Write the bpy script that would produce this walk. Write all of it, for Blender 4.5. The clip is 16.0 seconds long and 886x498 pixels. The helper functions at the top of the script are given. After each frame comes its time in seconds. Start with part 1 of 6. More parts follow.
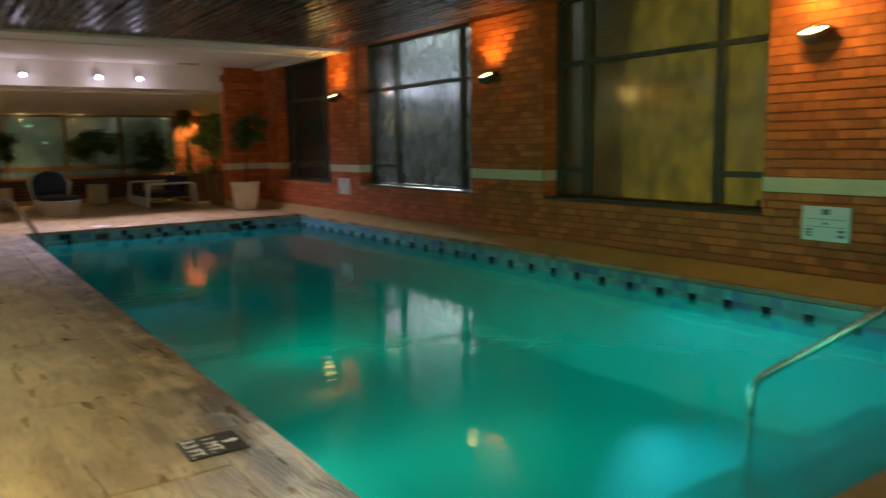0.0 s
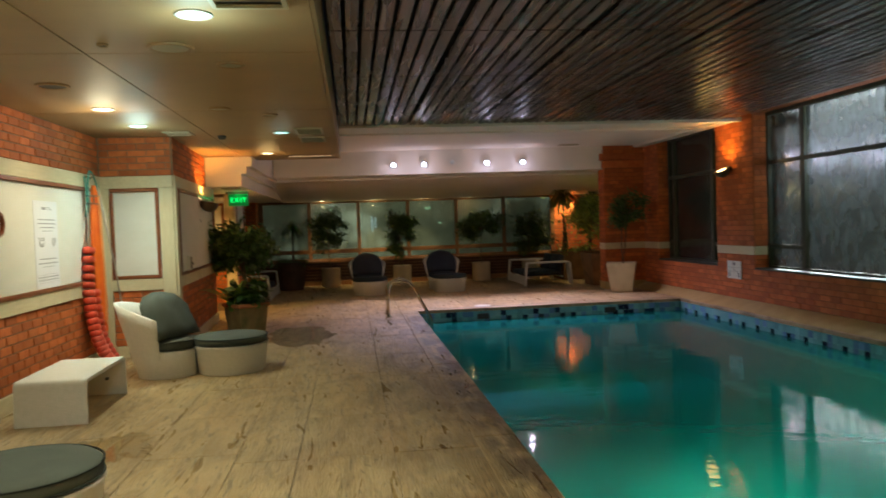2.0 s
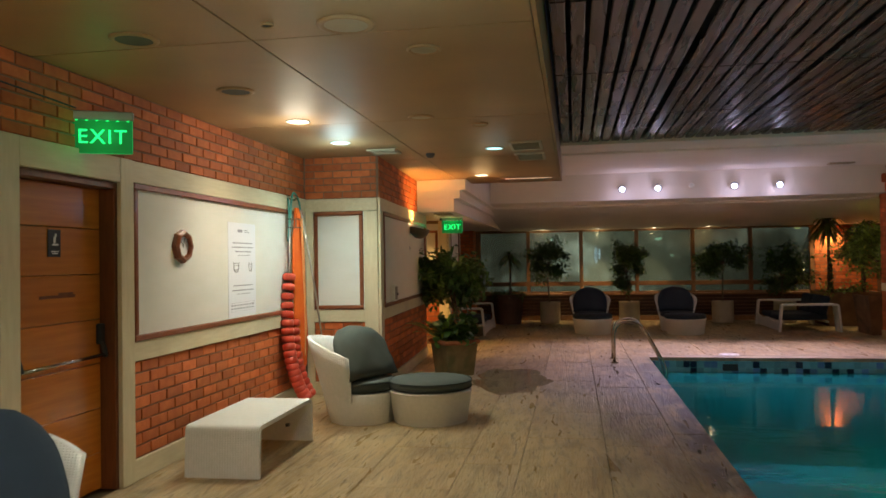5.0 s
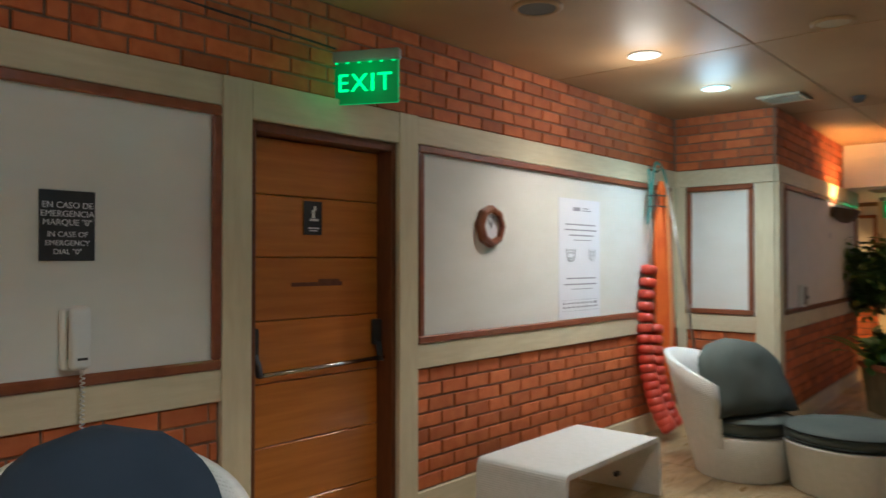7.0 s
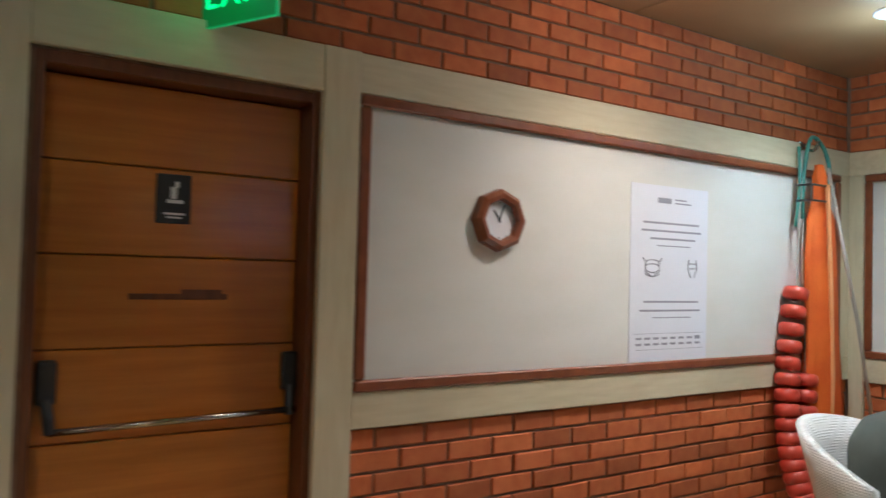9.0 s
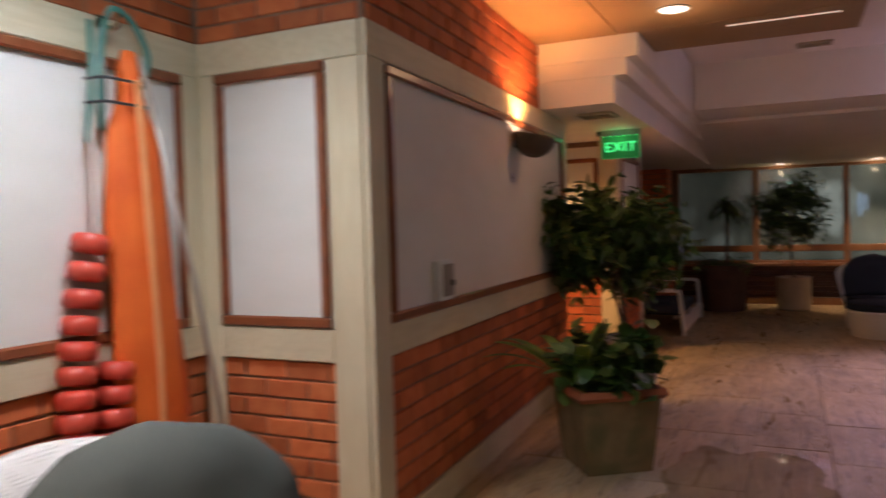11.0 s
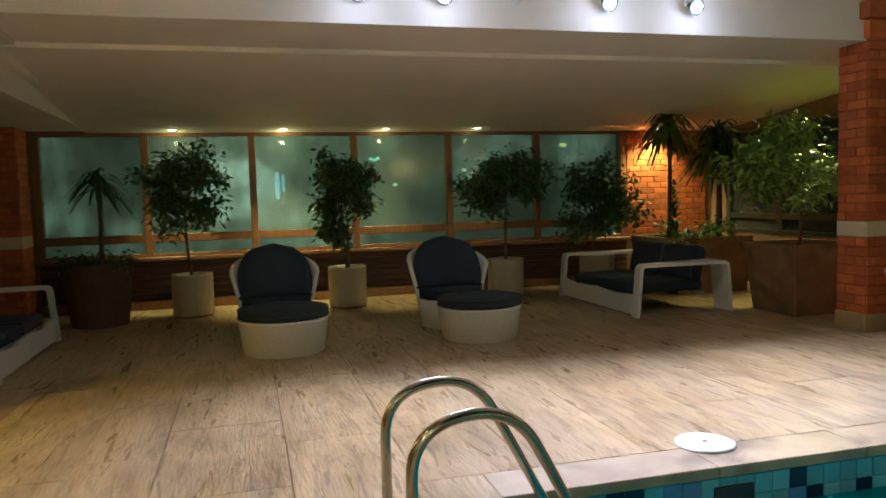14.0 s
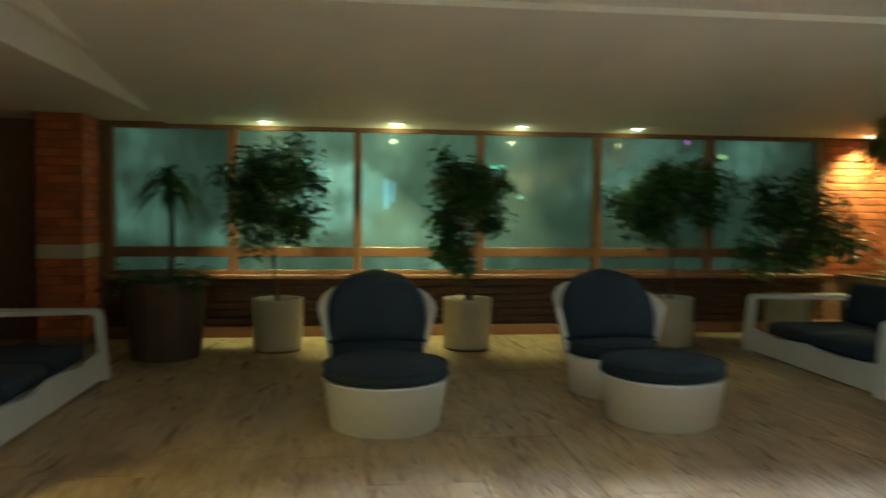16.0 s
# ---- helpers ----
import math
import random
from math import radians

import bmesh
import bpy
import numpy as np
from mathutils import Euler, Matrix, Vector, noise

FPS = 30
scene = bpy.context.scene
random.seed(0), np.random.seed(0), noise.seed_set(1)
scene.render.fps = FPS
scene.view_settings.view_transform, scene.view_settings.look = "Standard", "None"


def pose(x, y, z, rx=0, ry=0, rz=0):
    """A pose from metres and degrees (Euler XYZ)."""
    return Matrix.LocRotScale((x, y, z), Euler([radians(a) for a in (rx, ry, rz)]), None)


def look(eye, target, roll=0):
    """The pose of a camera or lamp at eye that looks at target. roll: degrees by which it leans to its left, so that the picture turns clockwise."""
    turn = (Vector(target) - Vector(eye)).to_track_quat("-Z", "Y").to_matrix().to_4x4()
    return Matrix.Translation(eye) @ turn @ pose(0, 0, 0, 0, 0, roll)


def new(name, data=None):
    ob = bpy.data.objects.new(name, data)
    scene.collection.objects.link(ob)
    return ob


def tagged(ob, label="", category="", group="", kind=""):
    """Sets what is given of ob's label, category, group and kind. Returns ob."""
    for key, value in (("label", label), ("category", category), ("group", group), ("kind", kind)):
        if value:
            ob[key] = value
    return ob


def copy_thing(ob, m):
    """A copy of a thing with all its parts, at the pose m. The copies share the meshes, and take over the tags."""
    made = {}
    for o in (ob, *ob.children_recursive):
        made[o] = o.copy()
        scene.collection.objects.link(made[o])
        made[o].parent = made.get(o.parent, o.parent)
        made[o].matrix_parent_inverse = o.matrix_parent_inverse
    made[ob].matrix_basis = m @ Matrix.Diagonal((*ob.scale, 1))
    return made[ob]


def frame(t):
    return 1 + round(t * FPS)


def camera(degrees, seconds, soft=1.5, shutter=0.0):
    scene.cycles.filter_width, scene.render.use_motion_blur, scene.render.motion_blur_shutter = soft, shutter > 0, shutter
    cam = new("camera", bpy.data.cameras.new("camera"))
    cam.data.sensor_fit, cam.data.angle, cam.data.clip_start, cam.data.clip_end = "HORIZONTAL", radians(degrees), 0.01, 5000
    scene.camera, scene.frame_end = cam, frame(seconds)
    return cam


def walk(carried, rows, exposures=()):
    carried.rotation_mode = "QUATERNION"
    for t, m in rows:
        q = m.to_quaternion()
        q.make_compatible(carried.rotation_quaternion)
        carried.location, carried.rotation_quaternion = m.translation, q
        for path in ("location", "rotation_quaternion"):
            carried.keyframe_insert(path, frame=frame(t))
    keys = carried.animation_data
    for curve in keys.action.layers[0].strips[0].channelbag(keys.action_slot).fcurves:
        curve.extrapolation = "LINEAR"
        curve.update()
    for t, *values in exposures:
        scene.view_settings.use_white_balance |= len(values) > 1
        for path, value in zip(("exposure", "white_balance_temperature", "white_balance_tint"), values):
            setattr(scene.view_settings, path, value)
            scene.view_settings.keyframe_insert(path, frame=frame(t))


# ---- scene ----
cam = camera(61.7, 16.0, shutter=0.4)
PATH = [
    (0, (-1.281, 0.048, 1.365), (-0.152, 1.674, 1.083), -1.0),
    (0.5, (-1.232, 0.336, 1.42), (-0.447, 2.156, 1.149), -1.0),
    (1, (-1.187, 0.561, 1.47), (-0.602, 2.458, 1.23), -1.0),
    (1.5, (-1.2, 0.807, 1.494), (-0.754, 2.75, 1.334), -1.8),
    (2, (-1.109, 0.929, 1.522), (-0.867, 2.914, 1.456), -2.0),
    (2.5, (-1.011, 0.96, 1.54), (-0.946, 2.958, 1.507), -1.3),
    (3, (-0.989, 0.974, 1.527), (-1.03, 2.973, 1.476), -1.0),
    (3.2, (-0.997, 1.019, 1.535), (-1.071, 3.017, 1.472), -0.8),
    (5.3, (-1.13, 2.613, 1.506), (-1.499, 4.577, 1.582), -1.2),
    (5.5, (-1.145, 2.807, 1.504), (-1.534, 4.766, 1.609), -1.5),
    (6, (-1.153, 3.221, 1.477), (-1.882, 5.08, 1.601), 0.4),
    (6.5, (-1.265, 3.623, 1.457), (-2.287, 5.341, 1.514), -0.2),
    (7, (-1.309, 4.05, 1.443), (-2.628, 5.553, 1.475), -0.0),
    (7.5, (-1.381, 4.452, 1.438), (-2.904, 5.746, 1.505), 1.1),
    (8, (-1.494, 4.898, 1.469), (-3.127, 6.048, 1.563), 1.0),
    (8.2, (-1.521, 5.08, 1.465), (-3.224, 6.125, 1.538), 1.4),
    (10.3, (-1.799, 7.144, 1.383), (-3.106, 8.658, 1.404), 0.1),
    (10.5, (-1.785, 7.351, 1.381), (-2.964, 8.966, 1.388), -0.5),
    (11, (-1.719, 7.878, 1.391), (-2.568, 9.688, 1.333), -1.6),
    (11.5, (-1.617, 8.366, 1.449), (-2.048, 10.317, 1.367), -1.9),
    (12, (-1.445, 8.911, 1.395), (-1.573, 10.905, 1.29), -2.6),
    (12.5, (-1.327, 9.469, 1.357), (-1.184, 11.459, 1.21), -1.4),
    (13, (-1.212, 9.973, 1.369), (-0.827, 11.932, 1.256), -2.0),
    (13.5, (-1.117, 10.502, 1.342), (-0.705, 12.455, 1.215), -1.9),
    (14, (-1.038, 11.033, 1.323), (-0.527, 12.962, 1.184), -1.6),
    (14.5, (-0.952, 11.547, 1.355), (-0.371, 13.455, 1.2), -2.2),
    (15, (-0.893, 12.05, 1.321), (-0.215, 13.925, 1.163), -1.1),
    (15.5, (-0.856, 12.561, 1.306), (-0.205, 14.447, 1.167), -2.3),
    (16, (-0.947, 13.034, 1.348), (-0.711, 15.017, 1.247), 0.5),
]
EXPOSURE = [(0, 0.06, 6900, -6), (1, 0.08, 7200, -4), (2, 0.12, 6900, -3), (3, 0.14, 6600, 0), (5.5, 0.08, 6300, 8), (7, 0.03, 5500, 14), (8.2, -0.02, 5600, 20), (10.3, -0.1, 5500, 18), (11, 0.0, 6000, 34),
            (11.5, 0.1, 5450, 48), (12, 0.18, 5200, 50), (12.5, 0.3, 5400, 36), (13.1, 0.42, 5600, 6), (13.8, 0.68, 5600, -24), (15.3, 0.80, 5900, -32), (16, 1.02, 4900, -40)]
walk(cam, [(t, look(e, a, r)) for t, e, a, r in PATH], EXPOSURE)

# ---- light ----
world = bpy.data.worlds.new("night")
scene.world = world
world.use_nodes = True
world.node_tree.nodes["Background"].inputs[0].default_value = (0.10, 0.12, 0.16, 1)
world.node_tree.nodes["Background"].inputs[1].default_value = 0.05


def spot(name, eye, target, watts, colour, cone=110, blend=0.8, size=0.05):
    d = bpy.data.lights.new(name, "SPOT")
    d.energy, d.color, d.spot_size, d.spot_blend, d.shadow_soft_size = watts, colour, radians(cone), blend, size
    ob = new(name, d)
    ob.matrix_world = look(eye, target)
    return ob


def bulb(name, at, watts, colour, size=0.05):
    d = bpy.data.lights.new(name, "POINT")
    d.energy, d.color, d.shadow_soft_size = watts, colour, size
    ob = new(name, d)
    ob.location = at
    return ob


VIOLET, ORANGE = (0.84, 0.66, 1.0), (1, 0.42, 0.08)
# recessed downlights of the low ceiling: x, y, watts, colour; the last three are unseen, added to brighten deck and
# wall
DOWN = [(-1.93, 5.20, 165, (1, 0.95, 0.76)), (-3.41, 8.35, 90, (1, 0.88, 0.66)), (-3.41, 9.52, 100, (0.88, 1, 0.90)), (-1.93, 10.32, 7, (1, 0.93, 0.74)),
        (-2.37, 12.79, 10, (1, 0.62, 0.26)), (-1.93, 1.6, 430, (1, 0.86, 0.58)), (-3.41, 2.6, 60, (1, 0.9, 0.68)), (-1.93, -2.0, 170, (1, 0.82, 0.52))]
for x, y, w, c in DOWN:
    spot("downlight_lamp", (x, y, 2.70), (x, y, 0), w, c, 130, 0.9, 0.06)
    bulb("downlight_spill", (x, y, 2.52), 4.5 if y == 12.79 else min(w * 0.10, 9.0), (0.66, 0.97, 1.0) if y in (5.20, 9.52, 10.32) else c, 0.15)
# four cold spotlights on the far beam, turned towards the pool's end
SPOTS = [-0.20, 0.44, 1.77, 2.54]
for x, tx, ty, w in zip(SPOTS, (-0.4, 1.0, 2.2, 3.3), (14.8, 14.5, 14.4, 14.4), (3.0, 3.5, 4.0, 4.0)):
    spot("beam_lamp", (x, 16.33, 2.79), (tx, ty, 0), 370, VIOLET, 86, 0.95, 0.05)
    bulb("beam_spill", (x, 16.22, 2.70), w * 0.8, (0.76, 0.66, 1.0), 0.06)


def slope_z(y):
    return 2.60 - 0.1163 * (y - 17.44)


# small warm lamps over the window ledge
LEDGE = [(-1.86, 20.78, 95), (-0.52, 20.74, 130), (0.80, 20.74, 75), (2.05, 20.72, 30), (4.88, 20.90, 120), (5.43, 19.25, 15), (5.60, 18.30, 140)]
for x, y, w in LEDGE:
    spot("ledge_lamp", (x, y, 2.21 if y > 20 else slope_z(y) - 0.05), (x, y, 0) if y != 18.30 else (4.7, 17.5, 0.9), w, (1, 0.72, 0.34), 120 if x == 4.88 else 66 if y > 19 else 100, 0.8, 0.03)
    # extra bulb close to the pane, added for the lamp's halo on the glass
    if y > 20 and x < 3:
        bulb("pane_halo_fill", (x, 20.96, 2.12), w * 0.009, (1, 0.78, 0.40), 0.03)
# wall sconces, light thrown upwards
SCONCE = [3.60, 8.12, 12.73, -1.2]
for y in SCONCE:
    spot("sconce_lamp", (5.02, y, 2.30), (5.16, y, 3.3), 34 if y == 12.73 else 52, ORANGE, 112, 0.8, 0.05)
    bulb("sconce_spill", (4.80, y, 2.40), 26 if y == 3.60 else 2.0, (1, 0.58, 0.18), 0.10)
spot("sconce_lamp", (-3.24, 12.61, 2.02), (-3.37, 12.61, 3.0), 60, ORANGE, 120, 0.7, 0.05)
spot("corridor_lamp", (-4.1, 14.8, 2.15), (-4.1, 14.8, 0), 170, (1, 0.60, 0.20), 150, 0.9, 0.08)
# unseen fill lamps added under the water for its glow: one towards the steps, four along the deck side
AQUA, GREEN = (0.22, 0.74, 1.0), (0.46, 1.0, 0.70)
for e, a, w, c in (((4.4, 4.7, -0.75), (2.9, 1.5, -0.50), 320, AQUA), ((0.15, 2.9, -0.75), (4.9, 3.3, -0.95), 170, GREEN), ((0.15, 5.2, -0.75), (4.9, 5.6, -0.95), 300, GREEN),
                   ((0.15, 8.4, -0.75), (4.9, 8.8, -0.95), 60, GREEN), ((0.15, 11.6, -0.75), (4.9, 11.8, -0.95), 30, AQUA)):
    spot("pool_fill", e, a, w, c, 92 if e[0] > 1 else 116, 1.0, 0.4)
# lamp outside the second window of the right wall
for y in (9.5, 9.95, 10.4, 10.85):
    bulb("outdoor_lamp", (5.72, y, 2.33), 8, (0.74, 0.82, 1.0), 0.10)
# the lit exit signs
bulb("exit_glow", (-3.15, 14.82, 2.15), 0.35, (0.1, 1, 0.3), 0.06)
bulb("exit_glow", (-3.97, 6.46, 2.36), 0.5, (0.1, 1, 0.3), 0.06)

# ---- materials ----
def mat(name, a, b=None, scale=6.0, rough=0.6, rvar=0.15, metal=0.0, bump=0.15, fine=90.0, stretch=(1, 1, 1), rnd=0.0, stain=None, stain_scale=1.2, stain_amt=0.5, coat=0.0, island=0.0, dist=0.002):
    """Noise between two colours, a fine relief, optional large stains and a change from piece to piece."""
    m = bpy.data.materials.new(name)
    m.use_nodes = True
    nt = m.node_tree
    n, ln = nt.nodes, nt.links
    p = n["Principled BSDF"]
    tc, oi, mp = n.new("ShaderNodeTexCoord"), n.new("ShaderNodeObjectInfo"), n.new("ShaderNodeMapping")
    ad = n.new("ShaderNodeVectorMath")
    ad.operation = "ADD"
    ml = n.new("ShaderNodeMath")
    ml.operation, ml.inputs[1].default_value = "MULTIPLY", 37.0
    ln.new(oi.outputs["Random"], ml.inputs[0])
    ln.new(tc.outputs["Object"], ad.inputs[0])
    ln.new(ml.outputs[0], ad.inputs[1])
    mp.inputs["Scale"].default_value = stretch
    ln.new(ad.outputs[0], mp.inputs[0])
    n1 = n.new("ShaderNodeTexNoise")
    n1.inputs["Scale"].default_value, n1.inputs["Detail"].default_value = scale, 5
    ln.new(mp.outputs[0], n1.inputs[0])
    ramp = n.new("ShaderNodeValToRGB")
    ramp.color_ramp.elements[0].position, ramp.color_ramp.elements[1].position = 0.32, 0.68
    ramp.color_ramp.elements[0].color, ramp.color_ramp.elements[1].color = (*a, 1), (*(b or a), 1)
    ln.new(n1.outputs["Fac"], ramp.inputs[0])
    col = ramp.outputs[0]
    if stain:
        n3 = n.new("ShaderNodeTexNoise")
        n3.inputs["Scale"].default_value, n3.inputs["Detail"].default_value, n3.inputs["Distortion"].default_value = stain_scale, 7, 0.6
        ln.new(tc.outputs["Object"], n3.inputs[0])
        r3 = n.new("ShaderNodeValToRGB")
        r3.color_ramp.elements[0].position, r3.color_ramp.elements[1].position = 0.50, 0.66
        r3.color_ramp.elements[1].color = (stain_amt, stain_amt, stain_amt, 1)
        ln.new(n3.outputs["Fac"], r3.inputs[0])
        mx = n.new("ShaderNodeMix")
        mx.data_type = "RGBA"
        ln.new(r3.outputs[0], mx.inputs[0])
        ln.new(col, mx.inputs[6])
        mx.inputs[7].default_value = (*stain, 1)
        col = mx.outputs[2]
    if rnd or island:
        mr = n.new("ShaderNodeMapRange")
        k = rnd or island
        mr.inputs[3].default_value, mr.inputs[4].default_value = 1 - k, 1 + k
        src = oi.outputs["Random"] if rnd else n.new("ShaderNodeNewGeometry").outputs["Random Per Island"]
        ln.new(src, mr.inputs[0])
        hs = n.new("ShaderNodeHueSaturation")
        ln.new(mr.outputs[0], hs.inputs["Value"])
        ln.new(col, hs.inputs["Color"])
        col = hs.outputs[0]
    ln.new(col, p.inputs["Base Color"])
    n2 = n.new("ShaderNodeTexNoise")
    n2.inputs["Scale"].default_value, n2.inputs["Detail"].default_value = fine, 3
    ln.new(mp.outputs[0], n2.inputs[0])
    mr2 = n.new("ShaderNodeMapRange")
    mr2.inputs[3].default_value, mr2.inputs[4].default_value = max(0.02, rough - rvar), min(1, rough + rvar)
    ln.new(n1.outputs["Fac"], mr2.inputs[0])
    ln.new(mr2.outputs[0], p.inputs["Roughness"])
    p.inputs["Metallic"].default_value = metal
    p.inputs["Coat Weight"].default_value = coat
    p.inputs["Coat Roughness"].default_value = 0.12
    if bump:
        bp = n.new("ShaderNodeBump")
        bp.inputs["Strength"].default_value, bp.inputs["Distance"].default_value = bump, dist
        ln.new(n2.outputs["Fac"], bp.inputs["Height"])
        ln.new(bp.outputs[0], p.inputs["Normal"])
    return m


def glow(name, colour, strength):
    m = bpy.data.materials.new(name)
    m.use_nodes = True
    p = m.node_tree.nodes["Principled BSDF"]
    p.inputs["Base Color"].default_value = (*colour, 1)
    p.inputs["Emission Color"].default_value, p.inputs["Emission Strength"].default_value = (*colour, 1), strength
    return m


def weave(name, a, b):
    """White woven resin: two crossing waves as relief."""
    m = mat(name, a, b, 30, 0.45, 0.1, bump=0.0)
    n, ln = m.node_tree.nodes, m.node_tree.links
    tc = n.new("ShaderNodeTexCoord")
    hs = []
    for d in ("X", "Z"):
        w = n.new("ShaderNodeTexWave")
        w.bands_direction, w.inputs["Scale"].default_value, w.inputs["Distortion"].default_value = d, 26 if d == "Z" else 16, 0.6
        ln.new(tc.outputs["Object"], w.inputs[0])
        hs.append(w.outputs["Fac"])
    mm = n.new("ShaderNodeMath")
    mm.operation = "MULTIPLY"
    ln.new(hs[0], mm.inputs[0])
    ln.new(hs[1], mm.inputs[1])
    bp = n.new("ShaderNodeBump")
    bp.inputs["Strength"].default_value, bp.inputs["Distance"].default_value = 0.5, 0.004
    ln.new(mm.outputs[0], bp.inputs["Height"])
    ln.new(bp.outputs[0], n["Principled BSDF"].inputs["Normal"])
    return m


def glassy(name, tint, haze, haze_amt, rough=0.03, ripple=0.0, ripple_scale=3.0, drops=0.0):
    """A sheet that lets light through, with haze and a Fresnel gloss."""
    m = bpy.data.materials.new(name)
    m.use_nodes = True
    nt = m.node_tree
    n, ln = nt.nodes, nt.links
    n.remove(n["Principled BSDF"])
    out = n["Material Output"]
    tr, df, gl, fr = n.new("ShaderNodeBsdfTransparent"), n.new("ShaderNodeBsdfDiffuse"), n.new("ShaderNodeBsdfGlossy"), n.new("ShaderNodeFresnel")
    tr.inputs[0].default_value = (*tint, 1)
    df.inputs[0].default_value = (*haze, 1)
    gl.inputs["Roughness"].default_value = rough
    fr.inputs[0].default_value = 1.33 if ripple else 1.5
    m1, m2 = n.new("ShaderNodeMixShader"), n.new("ShaderNodeMixShader")
    m1.inputs[0].default_value = haze_amt
    tl, m0 = n.new("ShaderNodeBsdfTranslucent"), n.new("ShaderNodeMixShader")
    tl.inputs[0].default_value = (*haze, 1)
    ln.new(df.outputs[0], m0.inputs[1])
    ln.new(tl.outputs[0], m0.inputs[2])
    ln.new(tr.outputs[0], m1.inputs[1])
    ln.new(m0.outputs[0], m1.inputs[2])
    ln.new(fr.outputs[0], m2.inputs[0])
    ln.new(m1.outputs[0], m2.inputs[1])
    ln.new(gl.outputs[0], m2.inputs[2])
    ln.new(m2.outputs[0], out.inputs[0])
    tc = n.new("ShaderNodeTexCoord")
    if drops:
        mp = n.new("ShaderNodeMapping")
        mp.inputs["Scale"].default_value = (1, 1, 0.6)
        ln.new(tc.outputs["Object"], mp.inputs[0])
        nz = n.new("ShaderNodeTexNoise")
        nz.inputs["Scale"].default_value, nz.inputs["Detail"].default_value = 7, 6
        ln.new(mp.outputs[0], nz.inputs[0])
        mr = n.new("ShaderNodeMapRange")
        mr.inputs[1].default_value, mr.inputs[2].default_value = 0.35, 0.7
        mr.inputs[3].default_value, mr.inputs[4].default_value = haze_amt - drops, haze_amt + drops
        ln.new(nz.outputs["Fac"], mr.inputs[0])
        ln.new(mr.outputs[0], m1.inputs[0])
    if ripple:
        hs = []
        for s, k in ((ripple_scale, 1.0), (ripple_scale * 4.1, 0.35)):
            nz = n.new("ShaderNodeTexNoise")
            nz.inputs["Scale"].default_value, nz.inputs["Detail"].default_value = s, 2
            mp = n.new("ShaderNodeMapping")
            mp.inputs["Scale"].default_value = (0.7, 1.6, 1)
            ln.new(tc.outputs["Object"], mp.inputs[0])
            ln.new(mp.outputs[0], nz.inputs[0])
            mm = n.new("ShaderNodeMath")
            mm.operation, mm.inputs[1].default_value = "MULTIPLY", k
            ln.new(nz.outputs["Fac"], mm.inputs[0])
            hs.append(mm)
        sm = n.new("ShaderNodeMath")
        ln.new(hs[0].outputs[0], sm.inputs[0])
        ln.new(hs[1].outputs[0], sm.inputs[1])
        bp = n.new("ShaderNodeBump")
        bp.inputs["Strength"].default_value, bp.inputs["Distance"].default_value = ripple, 0.03
        ln.new(sm.outputs[0], bp.inputs["Height"])
        ln.new(bp.outputs[0], gl.inputs["Normal"])
        ln.new(bp.outputs[0], fr.inputs["Normal"])
    return m


def night_view(name, top, low, spots, strength, scale, middle=None, reach=3.0):
    """Blurred lights of the night behind misted glass: a far plain backdrop, brightest round its middle."""
    m = bpy.data.materials.new(name)
    m.use_nodes = True
    n, ln = m.node_tree.nodes, m.node_tree.links
    p = n["Principled BSDF"]
    tc, nz, rp = n.new("ShaderNodeTexCoord"), n.new("ShaderNodeTexNoise"), n.new("ShaderNodeValToRGB")
    nz.inputs["Scale"].default_value, nz.inputs["Detail"].default_value = scale, 2
    ln.new(tc.outputs["Object"], nz.inputs[0])
    e = rp.color_ramp.elements
    e[0].position, e[0].color = 0.35, (*low, 1)
    e[1].position, e[1].color = 0.58, (*top, 1)
    e2 = e.new(0.72)
    e2.color = (*spots, 1)
    ln.new(nz.outputs["Fac"], rp.inputs[0])
    p.inputs["Base Color"].default_value = (0.01, 0.01, 0.01, 1)
    ln.new(rp.outputs[0], p.inputs["Emission Color"])
    p.inputs["Emission Strength"].default_value = strength
    if middle is not None:
        sx, ds, mr = n.new("ShaderNodeSeparateXYZ"), n.new("ShaderNodeMath"), n.new("ShaderNodeMapRange")
        ln.new(tc.outputs["Object"], sx.inputs[0])
        ds.operation, ds.inputs[1].default_value = "SUBTRACT", middle
        ab = n.new("ShaderNodeMath")
        ab.operation = "ABSOLUTE"
        ln.new(sx.outputs["X"], ds.inputs[0])
        ln.new(ds.outputs[0], ab.inputs[0])
        mr.interpolation_type = "SMOOTHSTEP"
        mr.inputs[1].default_value, mr.inputs[2].default_value = 0.4, reach
        mr.inputs[3].default_value, mr.inputs[4].default_value = strength * 1.25, strength * 0.26
        ln.new(ab.outputs[0], mr.inputs[0])
        ln.new(mr.outputs[0], p.inputs["Emission Strength"])
    return m


